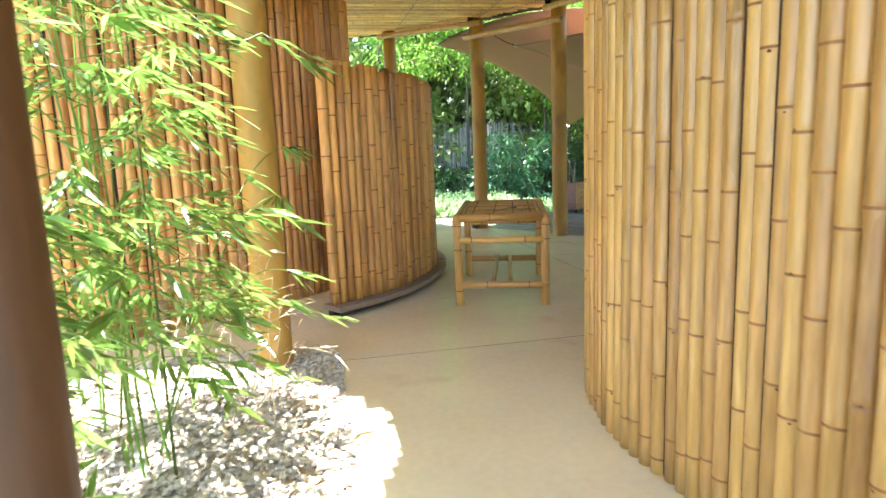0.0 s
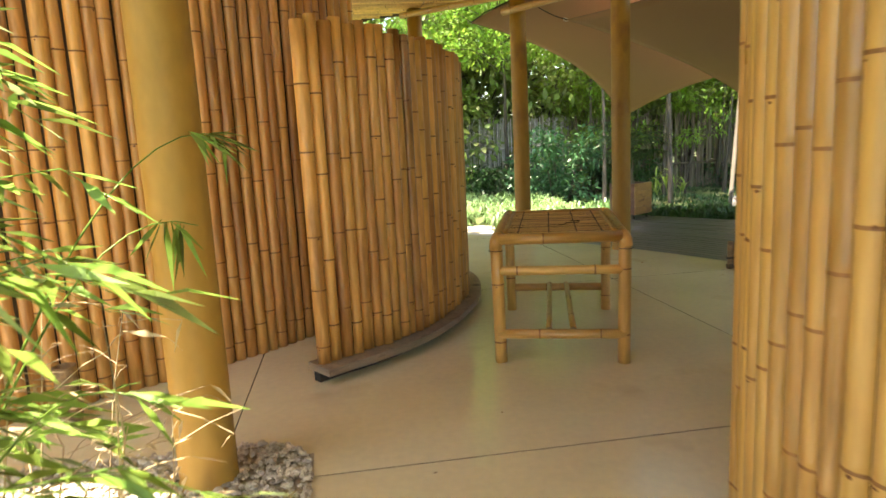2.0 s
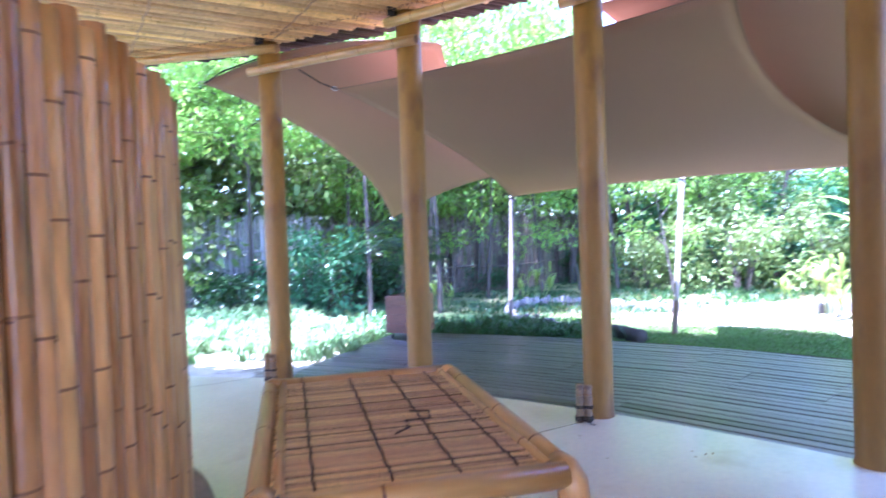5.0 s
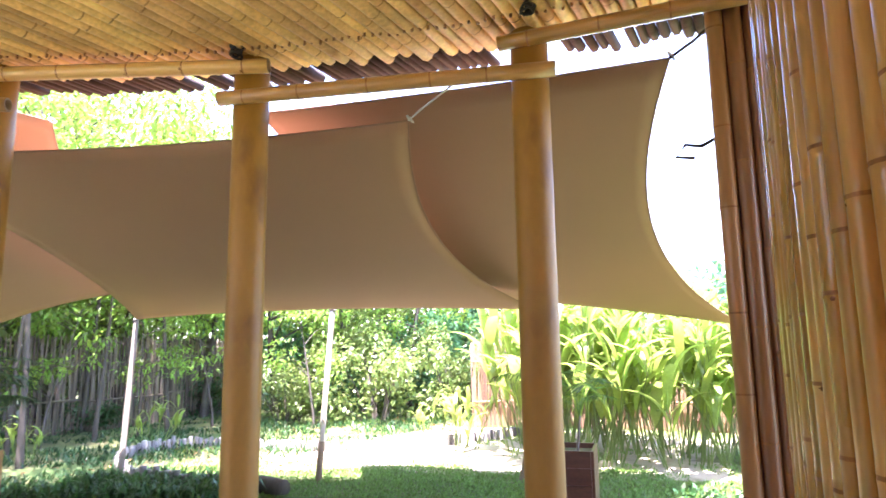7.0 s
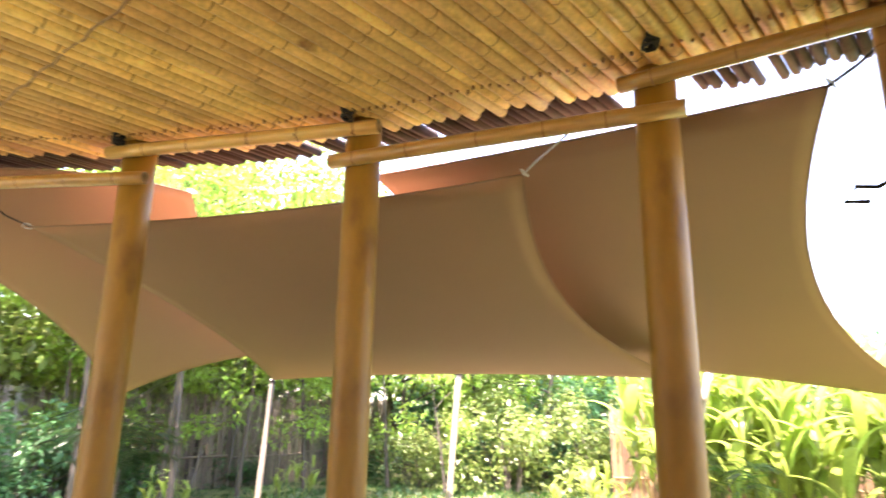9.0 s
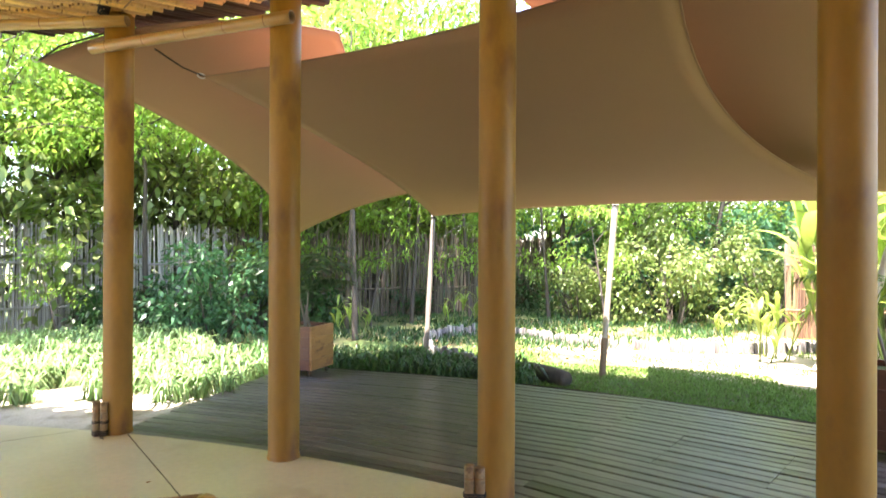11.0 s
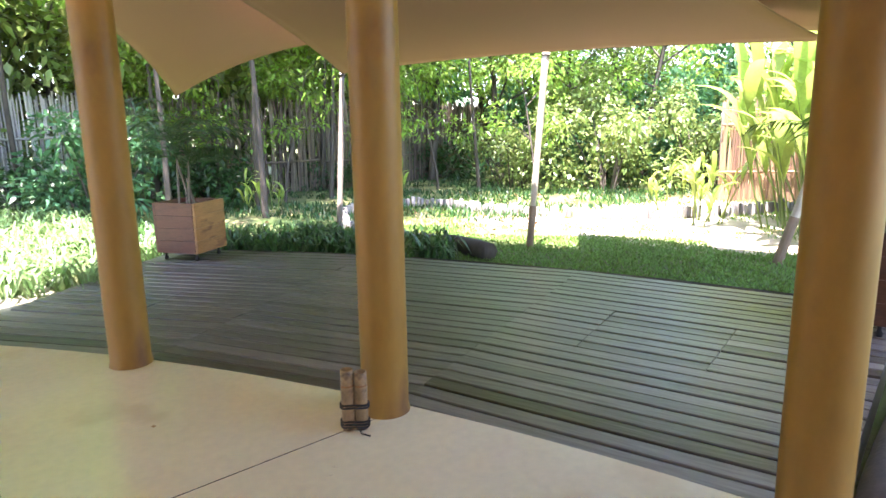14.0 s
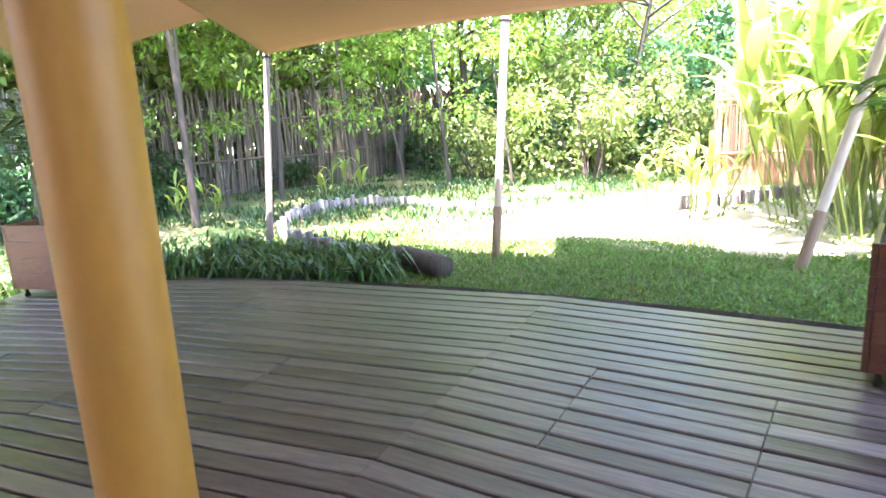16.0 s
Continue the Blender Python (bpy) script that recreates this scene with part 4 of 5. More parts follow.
for x, y, s in ((10.4, 18.9, 1.0), (13.0, 16.9, 1.05), (8.2, 19.0, 0.95), (14.8, 16.2, 1.1), (16.6, 13.2, 1.0), (2.9, 18.8, 1.0)):
    copy_thing(TREES[3], Matrix.Translation((x, y, GROUND_Z)) @ Matrix.Rotation(rngt.uniform(0, 6.28), 4, "Z") @ Matrix.Scale(s, 4))
TREES.append(tree(5, 6.6, 2.3, 0.042, 5200, 0.135, LEAF_SUN, 0.16, 0.74, 18))
TREES[4].matrix_basis = Matrix.Translation((5.7, 14.3, GROUND_Z))
for x, y, s in ((7.6, 15.4, 1.0), (9.3, 15.7, 1.05), (10.9, 15.6, 1.1), (9.9, 17.0, 1.1), (4.4, 17.2, 1.15), (1.6, 16.9, 1.15), (7.2, 14.3, 1.2), (6.4, 16.9, 1.05), (12.4, 14.6, 1.0)):
    copy_thing(TREES[4], Matrix.Translation((x, y, GROUND_Z)) @ Matrix.Rotation(rngt.uniform(0, 6.28), 4, "Z") @ Matrix.Scale(s, 4))
SAPLING = tree(6, 3.4, 1.15, 0.03, 650, 0.13, LEAF_SUN, 0.2, 0.4, 11)
SAPLING["label"] = "slender sapling with drooping green leaves before the fence"
SAPLING.matrix_basis = Matrix.Translation((7.3, 16.3, GROUND_Z))
for x, y, s in ((8.3, 15.7, 0.9), (10.1, 15.5, 0.85), (6.5, 16.8, 1.0), (11.9, 15.4, 1.0), (2.9, 16.4, 0.6), (12.6, 13.2, 0.95)):
    copy_thing(SAPLING, Matrix.Translation((x, y, GROUND_Z)) @ Matrix.Rotation(rngt.uniform(0, 6.28), 4, "Z") @ Matrix.Scale(s, 4))
for k, (x, y, i, s) in enumerate(((-2.5, 20, 2, 1.0), (3.8, 21.0, 2, 0.9), (8.8, 22, 0, 1.1), (14.5, 21.5, 1, 1.1), (17.5, 19.5, 2, 0.9), (19.5, 15.5, 1, 1.05), (20.5, 11.5, 0, 0.95),
                                  (16.5, 15.2, 1, 0.72), (21.5, 7.5, 2, 0.42), (20, 3.5, 1, 0.5), (-1, 24, 0, 1.2), (5.5, 25, 2, 1.2), (12.5, 25, 0, 1.2), (18, 24, 2, 1.1), (24, 18, 0, 1.2), (25, 12, 2, 0.9),
                                  (-6, 18, 0, 1.0), (18.2, 17.6, 0, 0.8), (24, 4, 0, 0.5), (25, -2, 1, 0.6))):
    copy_thing(TREES[i], Matrix.Translation((x, y, GROUND_Z)) @ Matrix.Rotation(rngt.uniform(0, 6.28), 4, "Z") @ Matrix.Scale(s, 4))

BUSHES = [bush(11, 1.7, 1.7, 2600, 0.16, LEAF_BLUE, "dense green leafy bush by the fence"), bush(12, 1.3, 1.0, 1800, 0.13, LEAF_DARK, "low dark green bush by the fence"),
          bush(13, 1.8, 2.2, 3400, 0.12, LEAF_LIGHT, "pale sunlit bush with small round leaves", 0.6)]
for b, at in zip(BUSHES, ((5.3, 16.0), (4.0, 16.6), (14.2, 12.6))):
    b.matrix_basis = Matrix.Translation((*at, GROUND_Z))
for x, y, i, s in ((7.5, 16.6, 1, 1.1), (10.2, 17.3, 1, 0.7), (13.5, 17.2, 1, 1.1), (16.0, 16.6, 0, 1.3), (16.8, 14.5, 0, 1.4),
                   (17.6, 12.6, 0, 1.5), (15.6, 11.2, 2, 1.0), (16.4, 9.6, 2, 1.2), (18.0, 9.6, 0, 1.5), (13.2, 14.4, 2, 0.8), (0.2, 16.7, 0, 0.9), (-1.6, 16.2, 1, 1.1), (18.5, 7.0, 0, 1.6), (17.5, 5.0, 2, 1.3), (0, 19, 2, 2.0), (3, 19.2, 2, 1.9), (5.5, 19.5, 2, 2.1), (8, 19.3, 2, 2.0), (10.5, 19.6, 2, 2.0), (13, 20, 2, 2.2), (16, 20.6, 0, 2.2), (19.5, 18, 0, 2.2), (21, 14, 0, 2.2), (21.5, 10, 0, 2.2), (21, 6, 0, 2.2), (20, 2, 0, 2.2), (5.6, 4.7, 1, 0.55), (6.5, 4.6, 1, 0.6), (7.3, 4.9, 1, 0.5), (5.9, 3.9, 1, 0.7), (6.9, 3.7, 1, 0.75), (5.3, 4.3, 1, 0.45)):
    copy_thing(BUSHES[i], Matrix.Translation((x, y, GROUND_Z)) @ Matrix.Rotation(rngt.uniform(0, 6.28), 4, "Z") @ Matrix.Scale(s, 4))

# ---- reed fence ----
def fence(ctrl, tall, label, mat, seed, rails=(0.55, 1.35), ragged=0.06):
    """Upright reeds of uneven height on rails and posts."""
    root = tagged(new("reed_fence"), label, "fence", "garden fences")
    rng = random.Random(seed)
    vs, fs = [], []
    for x, y, h in spline(ctrl, 0.026):
        r = rng.uniform(0.011, 0.02)
        H = rng.uniform(tall - 0.1, tall + 0.1) * (1 if rng.random() > ragged else rng.uniform(0.75, 1.08))
        if rng.random() < 0.04:
            continue
        lx, ly = rng.uniform(-0.05, 0.05) * (1 + ragged * 8), rng.uniform(-0.02, 0.02)
        b = len(vs)
        for z, dx, dy in ((-0.1, 0, 0), (H, lx, ly)):
            for k in range(5):
                a = 2 * math.pi * k / 5
                vs.append((x + dx + r * math.cos(a), y + dy + r * math.sin(a) + rng.uniform(-0.004, 0.004), GROUND_Z + z))
        fs += [(b + k, b + (k + 1) % 5, b + 5 + (k + 1) % 5, b + 5 + k) for k in range(5)] + [tuple(range(b + 5, b + 10))]
    tagged(part("reeds", mesh_from("reeds", vs, fs, [mat]), root), kind="stuff")
    path = spline(ctrl, 1.9)
    for a, b in zip(path, path[1:]):
        nx, ny = math.sin(a[2]), -math.cos(a[2])
        for z in rails:
            me = tube_mesh("rail", [(a[0] + nx * 0.04, a[1] + ny * 0.04, GROUND_Z + z + rng.uniform(-0.05, 0.05)), (b[0] + nx * 0.04, b[1] + ny * 0.04, GROUND_Z + z + rng.uniform(-0.05, 0.05))], 0.022, mat, 7)
            part("rail", me, root)
        part("post", tube_mesh("post", [(a[0] - nx * 0.05, a[1] - ny * 0.05, GROUND_Z - 0.2), (a[0] - nx * 0.05, a[1] - ny * 0.05, GROUND_Z + tall)], 0.045, BARK, 8), root)
    return root


fence([(-7, 16.2), (-2, 17.0), (3, 17.6), (6.2, 17.75)], 2.05, "tall weathered pale grey reed fence round the garden", REED, 31)
fence([(6.25, 17.7), (8, 17.4), (10.5, 17.0), (13.0, 17.3), (16.5, 18.9), (19.0, 20.5)], 1.95, "ragged old brown reed fence, darkened for shade, behind the trees", REED_OLD_SHADED, 32, (0.7, 1.45), 0.2)
fence([(14.0, 10.1), (14.6, 8.0), (14.9, 5.5), (14.6, 2.5)], 1.75, "brown reed fence behind the heliconia", BROWN_FENCE, 33)

# ---- grass ----
def blades(name, label, n, where, height, width, mat, seed, lean=0.5):
    rng = np.random.default_rng(seed)
    pts = where(rng, n)
    a = rng.uniform(0, 2 * np.pi, len(pts))
    way = np.column_stack([np.cos(a) * lean * rng.random(len(pts)), np.sin(a) * lean * rng.random(len(pts)), np.ones(len(pts))])
    v = leaves(rng, pts, way, height, width, 0.15)
    return tagged(new(name, quads_mesh(name, v, mat)), label, "grass", kind="stuff")


def lawn_where(x0, x1, y0, y1, keep=lambda x, y: np.ones(len(x), bool)):
    def place(rng, n):
        x, y = rng.uniform(x0, x1, n), rng.uniform(y0, y1, n)
        ok = (np.hypot(x - CX, y - CY) > 12.25) | (np.degrees(np.arctan2(y - CY, x - CX)) > 39.8) & (np.hypot(x - CX, y - CY) > 9.2)
        ok &= keep(x, y)
        return np.column_stack([x[ok], y[ok], np.full(ok.sum(), GROUND_Z + 0.01)])
    return place


def thick(x, y):
    return np.sin(x * 1.9 + 1) * np.sin(y * 1.7) + 0.5 * np.sin(x * 4.1 + y * 3.3) > -0.35


blades("lawn_grass", "short bright green lawn beyond the deck", 120000, lawn_where(6.5, 13, 3, 12.6, lambda x, y: np.hypot(x - CX, y - CY) < 14.7 + 0.3 * np.sin(2 * x + 3 * y)), 0.055, 0.016, GRASS, 41, 1.6)
blades("sparse_grass", "thin patchy grass on the pale soil of the sun patch", 34000, lawn_where(8, 17, 3, 14, lambda x, y: np.sin(x * 2.3 + 1) * np.sin(y * 2.1 + x) + 0.4 * np.sin(x * 6 - y * 5) > -0.1), 0.07, 0.016, GRASS, 46, 1.2)


def lily_clumps(name, label, n, where, length, width, mat, seed, per=20):
    """Rosettes of long folded leaves that rise and arch over, two faces to each half."""
    rng = np.random.default_rng(seed)
    c = where(rng, n)
    m = len(c) * per
    base = np.repeat(c, per, axis=0) + np.column_stack([rng.normal(0, 0.03, (m, 2)), np.zeros(m)])
    a = rng.uniform(0, 2 * np.pi, m)
    out = np.column_stack([np.cos(a), np.sin(a), np.zeros(m)])
    side = np.column_stack([-np.sin(a), np.cos(a), np.zeros(m)])
    ln, sp = length * rng.uniform(0.6, 1.2, (m, 1)), rng.uniform(0.25, 0.75, (m, 1))
    up = np.array([[0, 0, 1.0]])
    w = width * rng.uniform(0.7, 1.2, (m, 1)) / 2
    p1 = base + ln * (out * sp * 0.35 + up * 0.55)
    p2 = base + ln * (out * sp * 0.85 + up * (0.85 - 0.35 * sp))
    p3 = base + ln * (out * sp * 1.35 + up * (0.75 - 0.8 * sp))
    p3[:, 2] = np.maximum(p3[:, 2], base[:, 2] + 0.01)
    q = np.concatenate([np.stack([base - side * w * 0.6, base + side * w * 0.6, p1 + side * w, p1 - side * w], 1),
                        np.stack([p1 - side * w, p1 + side * w, p2 + side * w * 0.8, p2 - side * w * 0.8], 1),
                        np.stack([p2 - side * w * 0.8, p2 + side * w * 0.8, p3 + side * w * 0.1, p3 - side * w * 0.1], 1)])
    return tagged(new(name, quads_mesh(name, q, mat)), label, "grass", kind="stuff")


lily_clumps("tall_grass", "clumps of arching strappy green leaves in a sunny bed", 560, lawn_where(-1.5, 4.7, 10.2, 16.5, lambda x, y: np.hypot(x - CX, y - CY) > 10.6 + 0.5 * np.sin(3 * x) + 0.6 * np.sin(5.3 * y + 2 * x)), 0.42, 0.03, TALL_GRASS, 42)
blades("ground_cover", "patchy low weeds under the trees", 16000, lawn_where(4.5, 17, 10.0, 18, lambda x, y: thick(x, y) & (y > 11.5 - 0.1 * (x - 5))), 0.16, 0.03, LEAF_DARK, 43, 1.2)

def strip(x, y):
    r = np.hypot(x - CX, y - CY)
    return (r > 12.3) & (r < 13.2 + 0.3 * np.sin(x * 5)) & (y > 9.7)


lily_clumps("edge_grass", "dark strappy grass clumps along the deck's edge", 700, lawn_where(4.8, 8.4, 9.6, 13.6, strip), 0.36, 0.026, STRAP_DARK, 44, 16)
blades("leaf_litter", "scattered dry brown leaves on the soil", 2600, lawn_where(4.5, 16, 10.5, 17.4), 0.09, 0.045, DRY_LEAF, 45, 14.0)

# ---- pale sandy path beside the deck ----
def sand_path():
    n, rng = 60, random.Random(47)
    rows = []
    for k in range(n + 1):
        a = 39.9 + 60 * k / n
        rows.append([polar(r, a) for r in (9.16, 9.8, 10.6, 11.3 + 0.2 * math.sin(k * 0.9) + rng.uniform(-0.12, 0.12))])
    vs = [(p.x, p.y, GROUND_Z + z) for row in rows for p, z in zip(row, (0.07, 0.075, 0.07, 0.02))]
    fs = [(4 * k + j, 4 * k + j + 1, 4 * k + j + 5, 4 * k + j + 4) for k in range(n) for j in range(3)]
    tagged(new("path", mesh_from("path", vs, fs, [SAND], None, True)), "sunlit pale sandy path along the building", "path", kind="structure")


sand_path()

# ---- gravel bed ----
def bed_inside(x, y):
    cx, cy, r = -0.17, 4.05, 0.29
    if x > 0.12 or y > 4.34 or x < -3.2 or y < 0.9:
        return False
    if x > cx and y > cy:
        return math.hypot(x - cx, y - cy) < r
    return y < 5.0 + 0.75 * (x + 1.2)


def gravel_bed():
    cell = 0.06
    verts, faces = {}, []
    for i in range(-54, 4):
        for j in range(14, 74):
            if bed_inside((i + 0.5) * cell, (j + 0.5) * cell):
                q = [verts.setdefault(p, len(verts)) for p in ((i, j), (i + 1, j), (i + 1, j + 1), (i, j + 1))]
                faces.append(tuple(q))
    base = mesh_from("planting_bed", [(i * cell, j * cell, 0.004) for i, j in verts], faces, [GRAVEL_BED])
    root = tagged(new("planting_bed", base), "planting bed covered with pale grey pebbles", "gravel bed", kind="structure")
    rng = np.random.default_rng(51)
    oct_v = np.array([(1, 0, 0), (0, 1, 0), (-1, 0, 0), (0, -1, 0), (0, 0, 1), (0, 0, -1)], float)
    oct_f = np.array([(0, 1, 4), (1, 2, 4), (2, 3, 4), (3, 0, 4), (1, 0, 5), (2, 1, 5), (3, 2, 5), (0, 3, 5)])
    sub_v, sub_f = [tuple(v) for v in oct_v], []
    for f in oct_f:
        m = []
        for a, b in ((0, 1), (1, 2), (2, 0)):
            p = (oct_v[f[a]] + oct_v[f[b]])
            p /= np.linalg.norm(p)
            sub_v.append(tuple(p))
            m.append(len(sub_v) - 1)
        sub_f += [(f[0], m[0], m[2]), (m[0], f[1], m[1]), (m[2], m[1], f[2]), (m[0], m[1], m[2])]
    sv, sf = np.array(sub_v), np.array(sub_f)
    vs, fs, n = [], [], 0
    while n < 13000:
        x, y = rng.uniform(-2.0, 0.13), rng.uniform(1.4, 4.36)
        if not bed_inside(x, y):
            continue
        s = rng.uniform(0.008, 0.019) * np.array([rng.uniform(0.8, 1.4), rng.uniform(0.7, 1.1), rng.uniform(0.45, 0.8)])
        a = rng.uniform(0, 6.28)
        v = sv * s
        v = np.column_stack([v[:, 0] * np.cos(a) - v[:, 1] * np.sin(a), v[:, 0] * np.sin(a) + v[:, 1] * np.cos(a), v[:, 2]])
        v += rng.normal(0, 0.0012, v.shape) + np.array([x, y, 0.01 + rng.uniform(0, 0.012)])
        vs.append(v)
        fs.append(sf + n * len(sv))
        n += 1
    me = mesh_from("pebbles", [tuple(p) for p in np.concatenate(vs)], [tuple(int(q) for q in f) for f in np.concatenate(fs)], [GRAVEL])
    tagged(part("pebbles", me, root), "loose pale grey and cream pebbles", kind="stuff")
    return root


gravel_bed()


def bed_litter():
    rng = np.random.default_rng(53)
    p = rng.uniform((-2.1, 1.3), (0.05, 4.3), (1500, 2))
    p = np.array([q for q in p if bed_inside(*q) and math.sin(q[0] * 3.1 + 1) + math.sin(q[1] * 2.7) + rng.normal(0, 0.5) > 0.2])
    at = np.column_stack([p, rng.uniform(0.02, 0.034, len(p))])
    way = np.column_stack([rng.normal(0, 1, (len(p), 2)), rng.uniform(-0.1, 0.25, len(p))])
    return tagged(new("bed_litter", quads_mesh("bed_litter", leaves(rng, at, way, 0.10, 0.014, 0.0), DRY_TWIG)), "dry yellow-brown bamboo leaves fallen on the pebbles", "leaf litter", kind="stuff")


bed_litter()

# ---- leafy bamboo in the bed ----
def bamboo_plant(seed, at, lean, height, sprays, toward, reach=0.6):
    """Thin green culms with drooping sprays of narrow leaves."""
    rng = np.random.default_rng(seed)
    pr = random.Random(seed)
    root = tagged(new("bamboo_plant"), "young leafy bamboo with narrow green leaves in gravel", "bamboo plant", "bamboo plants")
    root.location = at
    strands, lv = [], []
    for c in range(max(2, sprays // 14)):
        b = Vector((pr.uniform(-0.12, 0.12), pr.uniform(-0.12, 0.12), 0.0))
        top = b + Vector((lean[0] + pr.uniform(-0.25, 0.25), lean[1] + pr.uniform(-0.25, 0.25), height * pr.uniform(0.75, 1.05)))
        culm = [b + (top - b) * t + Vector((0, 0, 0.12 * math.sin(t * 3.1))) for t in (0, 0.2, 0.4, 0.6, 0.8, 1.0)]
        strands.append((culm, [0.007, 0.0065, 0.006, 0.005, 0.0035, 0.002]))
        for s in range(14):
            t = pr.uniform(0.12, 1.0)
            i = min(4, int(t * 5))
            p0 = culm[i].lerp(culm[i + 1], t * 5 - i)
            a = math.atan2(toward[1], toward[0]) + pr.gauss(0, 1.1)
            ln = reach * pr.uniform(0.4, 1.0)
            p1 = p0 + Vector((math.cos(a) * ln, math.sin(a) * ln, pr.uniform(0.0, 0.2)))
            p2 = p1 + Vector((math.cos(a) * ln * 0.35, math.sin(a) * ln * 0.35, -0.12))
            strands.append(([p0, p1, p2], [0.0028, 0.002, 0.001]))
            for q in range(pr.randint(9, 15)):
                u = pr.uniform(0.35, 1.0)
                pt = p0.lerp(p1, min(1, u * 1.3)) if u < 0.77 else p1.lerp(p2, (u - 0.77) / 0.23)
                w = a + pr.choice((-1, 1)) * pr.uniform(0.2, 0.9)
                lv.append((pt, (math.cos(w), math.sin(w), pr.uniform(-0.55, 0.15))))
    part("stem_work", joined_tubes("stem_work", strands, LEAF_BAMBOO, 5), root, "thin green stems")
    at_ = np.array([tuple(p) for p, _ in lv])
    way = np.array([w for _, w in lv])
    part("foliage", quads_mesh("foliage", leaves(rng, at_, way, 0.155, 0.027, 0.3), LEAF_BAMBOO), root)
    return root


bamboo_plant(1, (-0.75, 2.75, 0.004), (-0.1, 0.0), 2.3, 70, (0.6, -0.4))
bamboo_plant(2, (-1.1, 3.3, 0.004), (0.0, 0.1), 2.6, 70, (0.5, -0.6))
bamboo_plant(3, (-0.85, 1.95, 0.004), (-0.1, 0.0), 1.2, 14, (0.3, 0.5), 0.32)
def sprig(at, toward, n, seed):
    """A hanging tip of a shoot with a fan of leaves."""
    pr, rng = random.Random(seed), np.random.default_rng(seed)
    root = tagged(new("bamboo_shoot"), "thin bamboo shoot with a fan of green leaves", "bamboo shoot", "bamboo shoots")
    a, b = Vector((-0.75, 2.9, 0.004)), Vector(at)
    mid = a.lerp(b, 0.55) + Vector((0, 0, 0.35 + 0.3 * b.z))
    pts = [(a * (1 - t) ** 2 + mid * 2 * t * (1 - t) + b * t * t) for t in [k / 12 for k in range(13)]]
    part("stem", tube_mesh("stem", pts, [0.005 - 0.0035 * k / 12 for k in range(13)], LEAF_BAMBOO, 5), root)
    w = np.array([[toward[0] + pr.gauss(0, 0.45), toward[1] + pr.gauss(0, 0.45), toward[2] + pr.gauss(0, 0.35)] for _ in range(n)])
    p = np.array([tuple(pts[-1] + (pts[-2] - pts[-1]) * pr.uniform(0, 1.7)) for _ in range(n)])
    part("foliage", quads_mesh("foliage", leaves(rng, p, w, 0.15, 0.02, 0.22), LEAF_BAMBOO), root)
    return root


sprig((-0.05, 3.8, 1.36), (0.8, -0.1, -0.35), 26, 1)
sprig((-0.1, 3.5, 1.10), (0.1, -0.1, -1.0), 15, 2)
sprig((-0.06, 2.85, 0.80), (0.9, 0.1, -0.1), 6, 3)
def dry_twigs(at, seed, count):
    """Bare, bleached shoots with a few curled leaves."""
    pr, rng = random.Random(seed), np.random.default_rng(seed)
    root = tagged(new("dry_twigs"), "pale dead bamboo twigs with curled dry leaves", "twigs", "dry twigs")
    root.location = at
    strands, pl, wl = [], [], []
    for k in range(count):
        b = Vector((pr.uniform(-0.18, 0.18), pr.uniform(-0.18, 0.18), 0))
        tip = b + Vector((pr.uniform(-0.15, 0.3), pr.uniform(-0.15, 0.2), pr.uniform(0.35, 1.05)))
        bend = b.lerp(tip, 0.6) + Vector((pr.uniform(-0.06, 0.06), pr.uniform(-0.06, 0.06), 0.05))
        strands.append(([b, bend, tip], [0.0035, 0.0028, 0.0012]))
        for q in range(6):
            p = bend.lerp(tip, pr.uniform(-0.2, 1.0))
            e = p + Vector((pr.uniform(-0.14, 0.2), pr.uniform(-0.12, 0.12), pr.uniform(-0.08, 0.06)))
            strands.append(([p, p.lerp(e, 0.5) + Vector((0, 0, 0.01)), e], [0.0018, 0.0014, 0.0008]))
            pl.append(tuple(e))
            wl.append((pr.uniform(-1, 1), pr.uniform(-1, 1), pr.uniform(-0.6, 0.2)))
    part("twig_work", joined_tubes("twig_work", strands, DRY_TWIG, 5), root)
    part("foliage", quads_mesh("foliage", leaves(rng, np.array(pl), np.array(wl), 0.09, 0.014, 0.4), DRY_TWIG), root, "curled dry leaves")


dry_twigs((-0.62, 3.55, 0.004), 91, 7)
dry_twigs((-0.35, 3.1, 0.004), 92, 5)
bamboo_plant(4, (-1.4, 2.3, 0.004), (-0.1, 0.1), 2.8, 56, (0.5, 0.0))
deck()

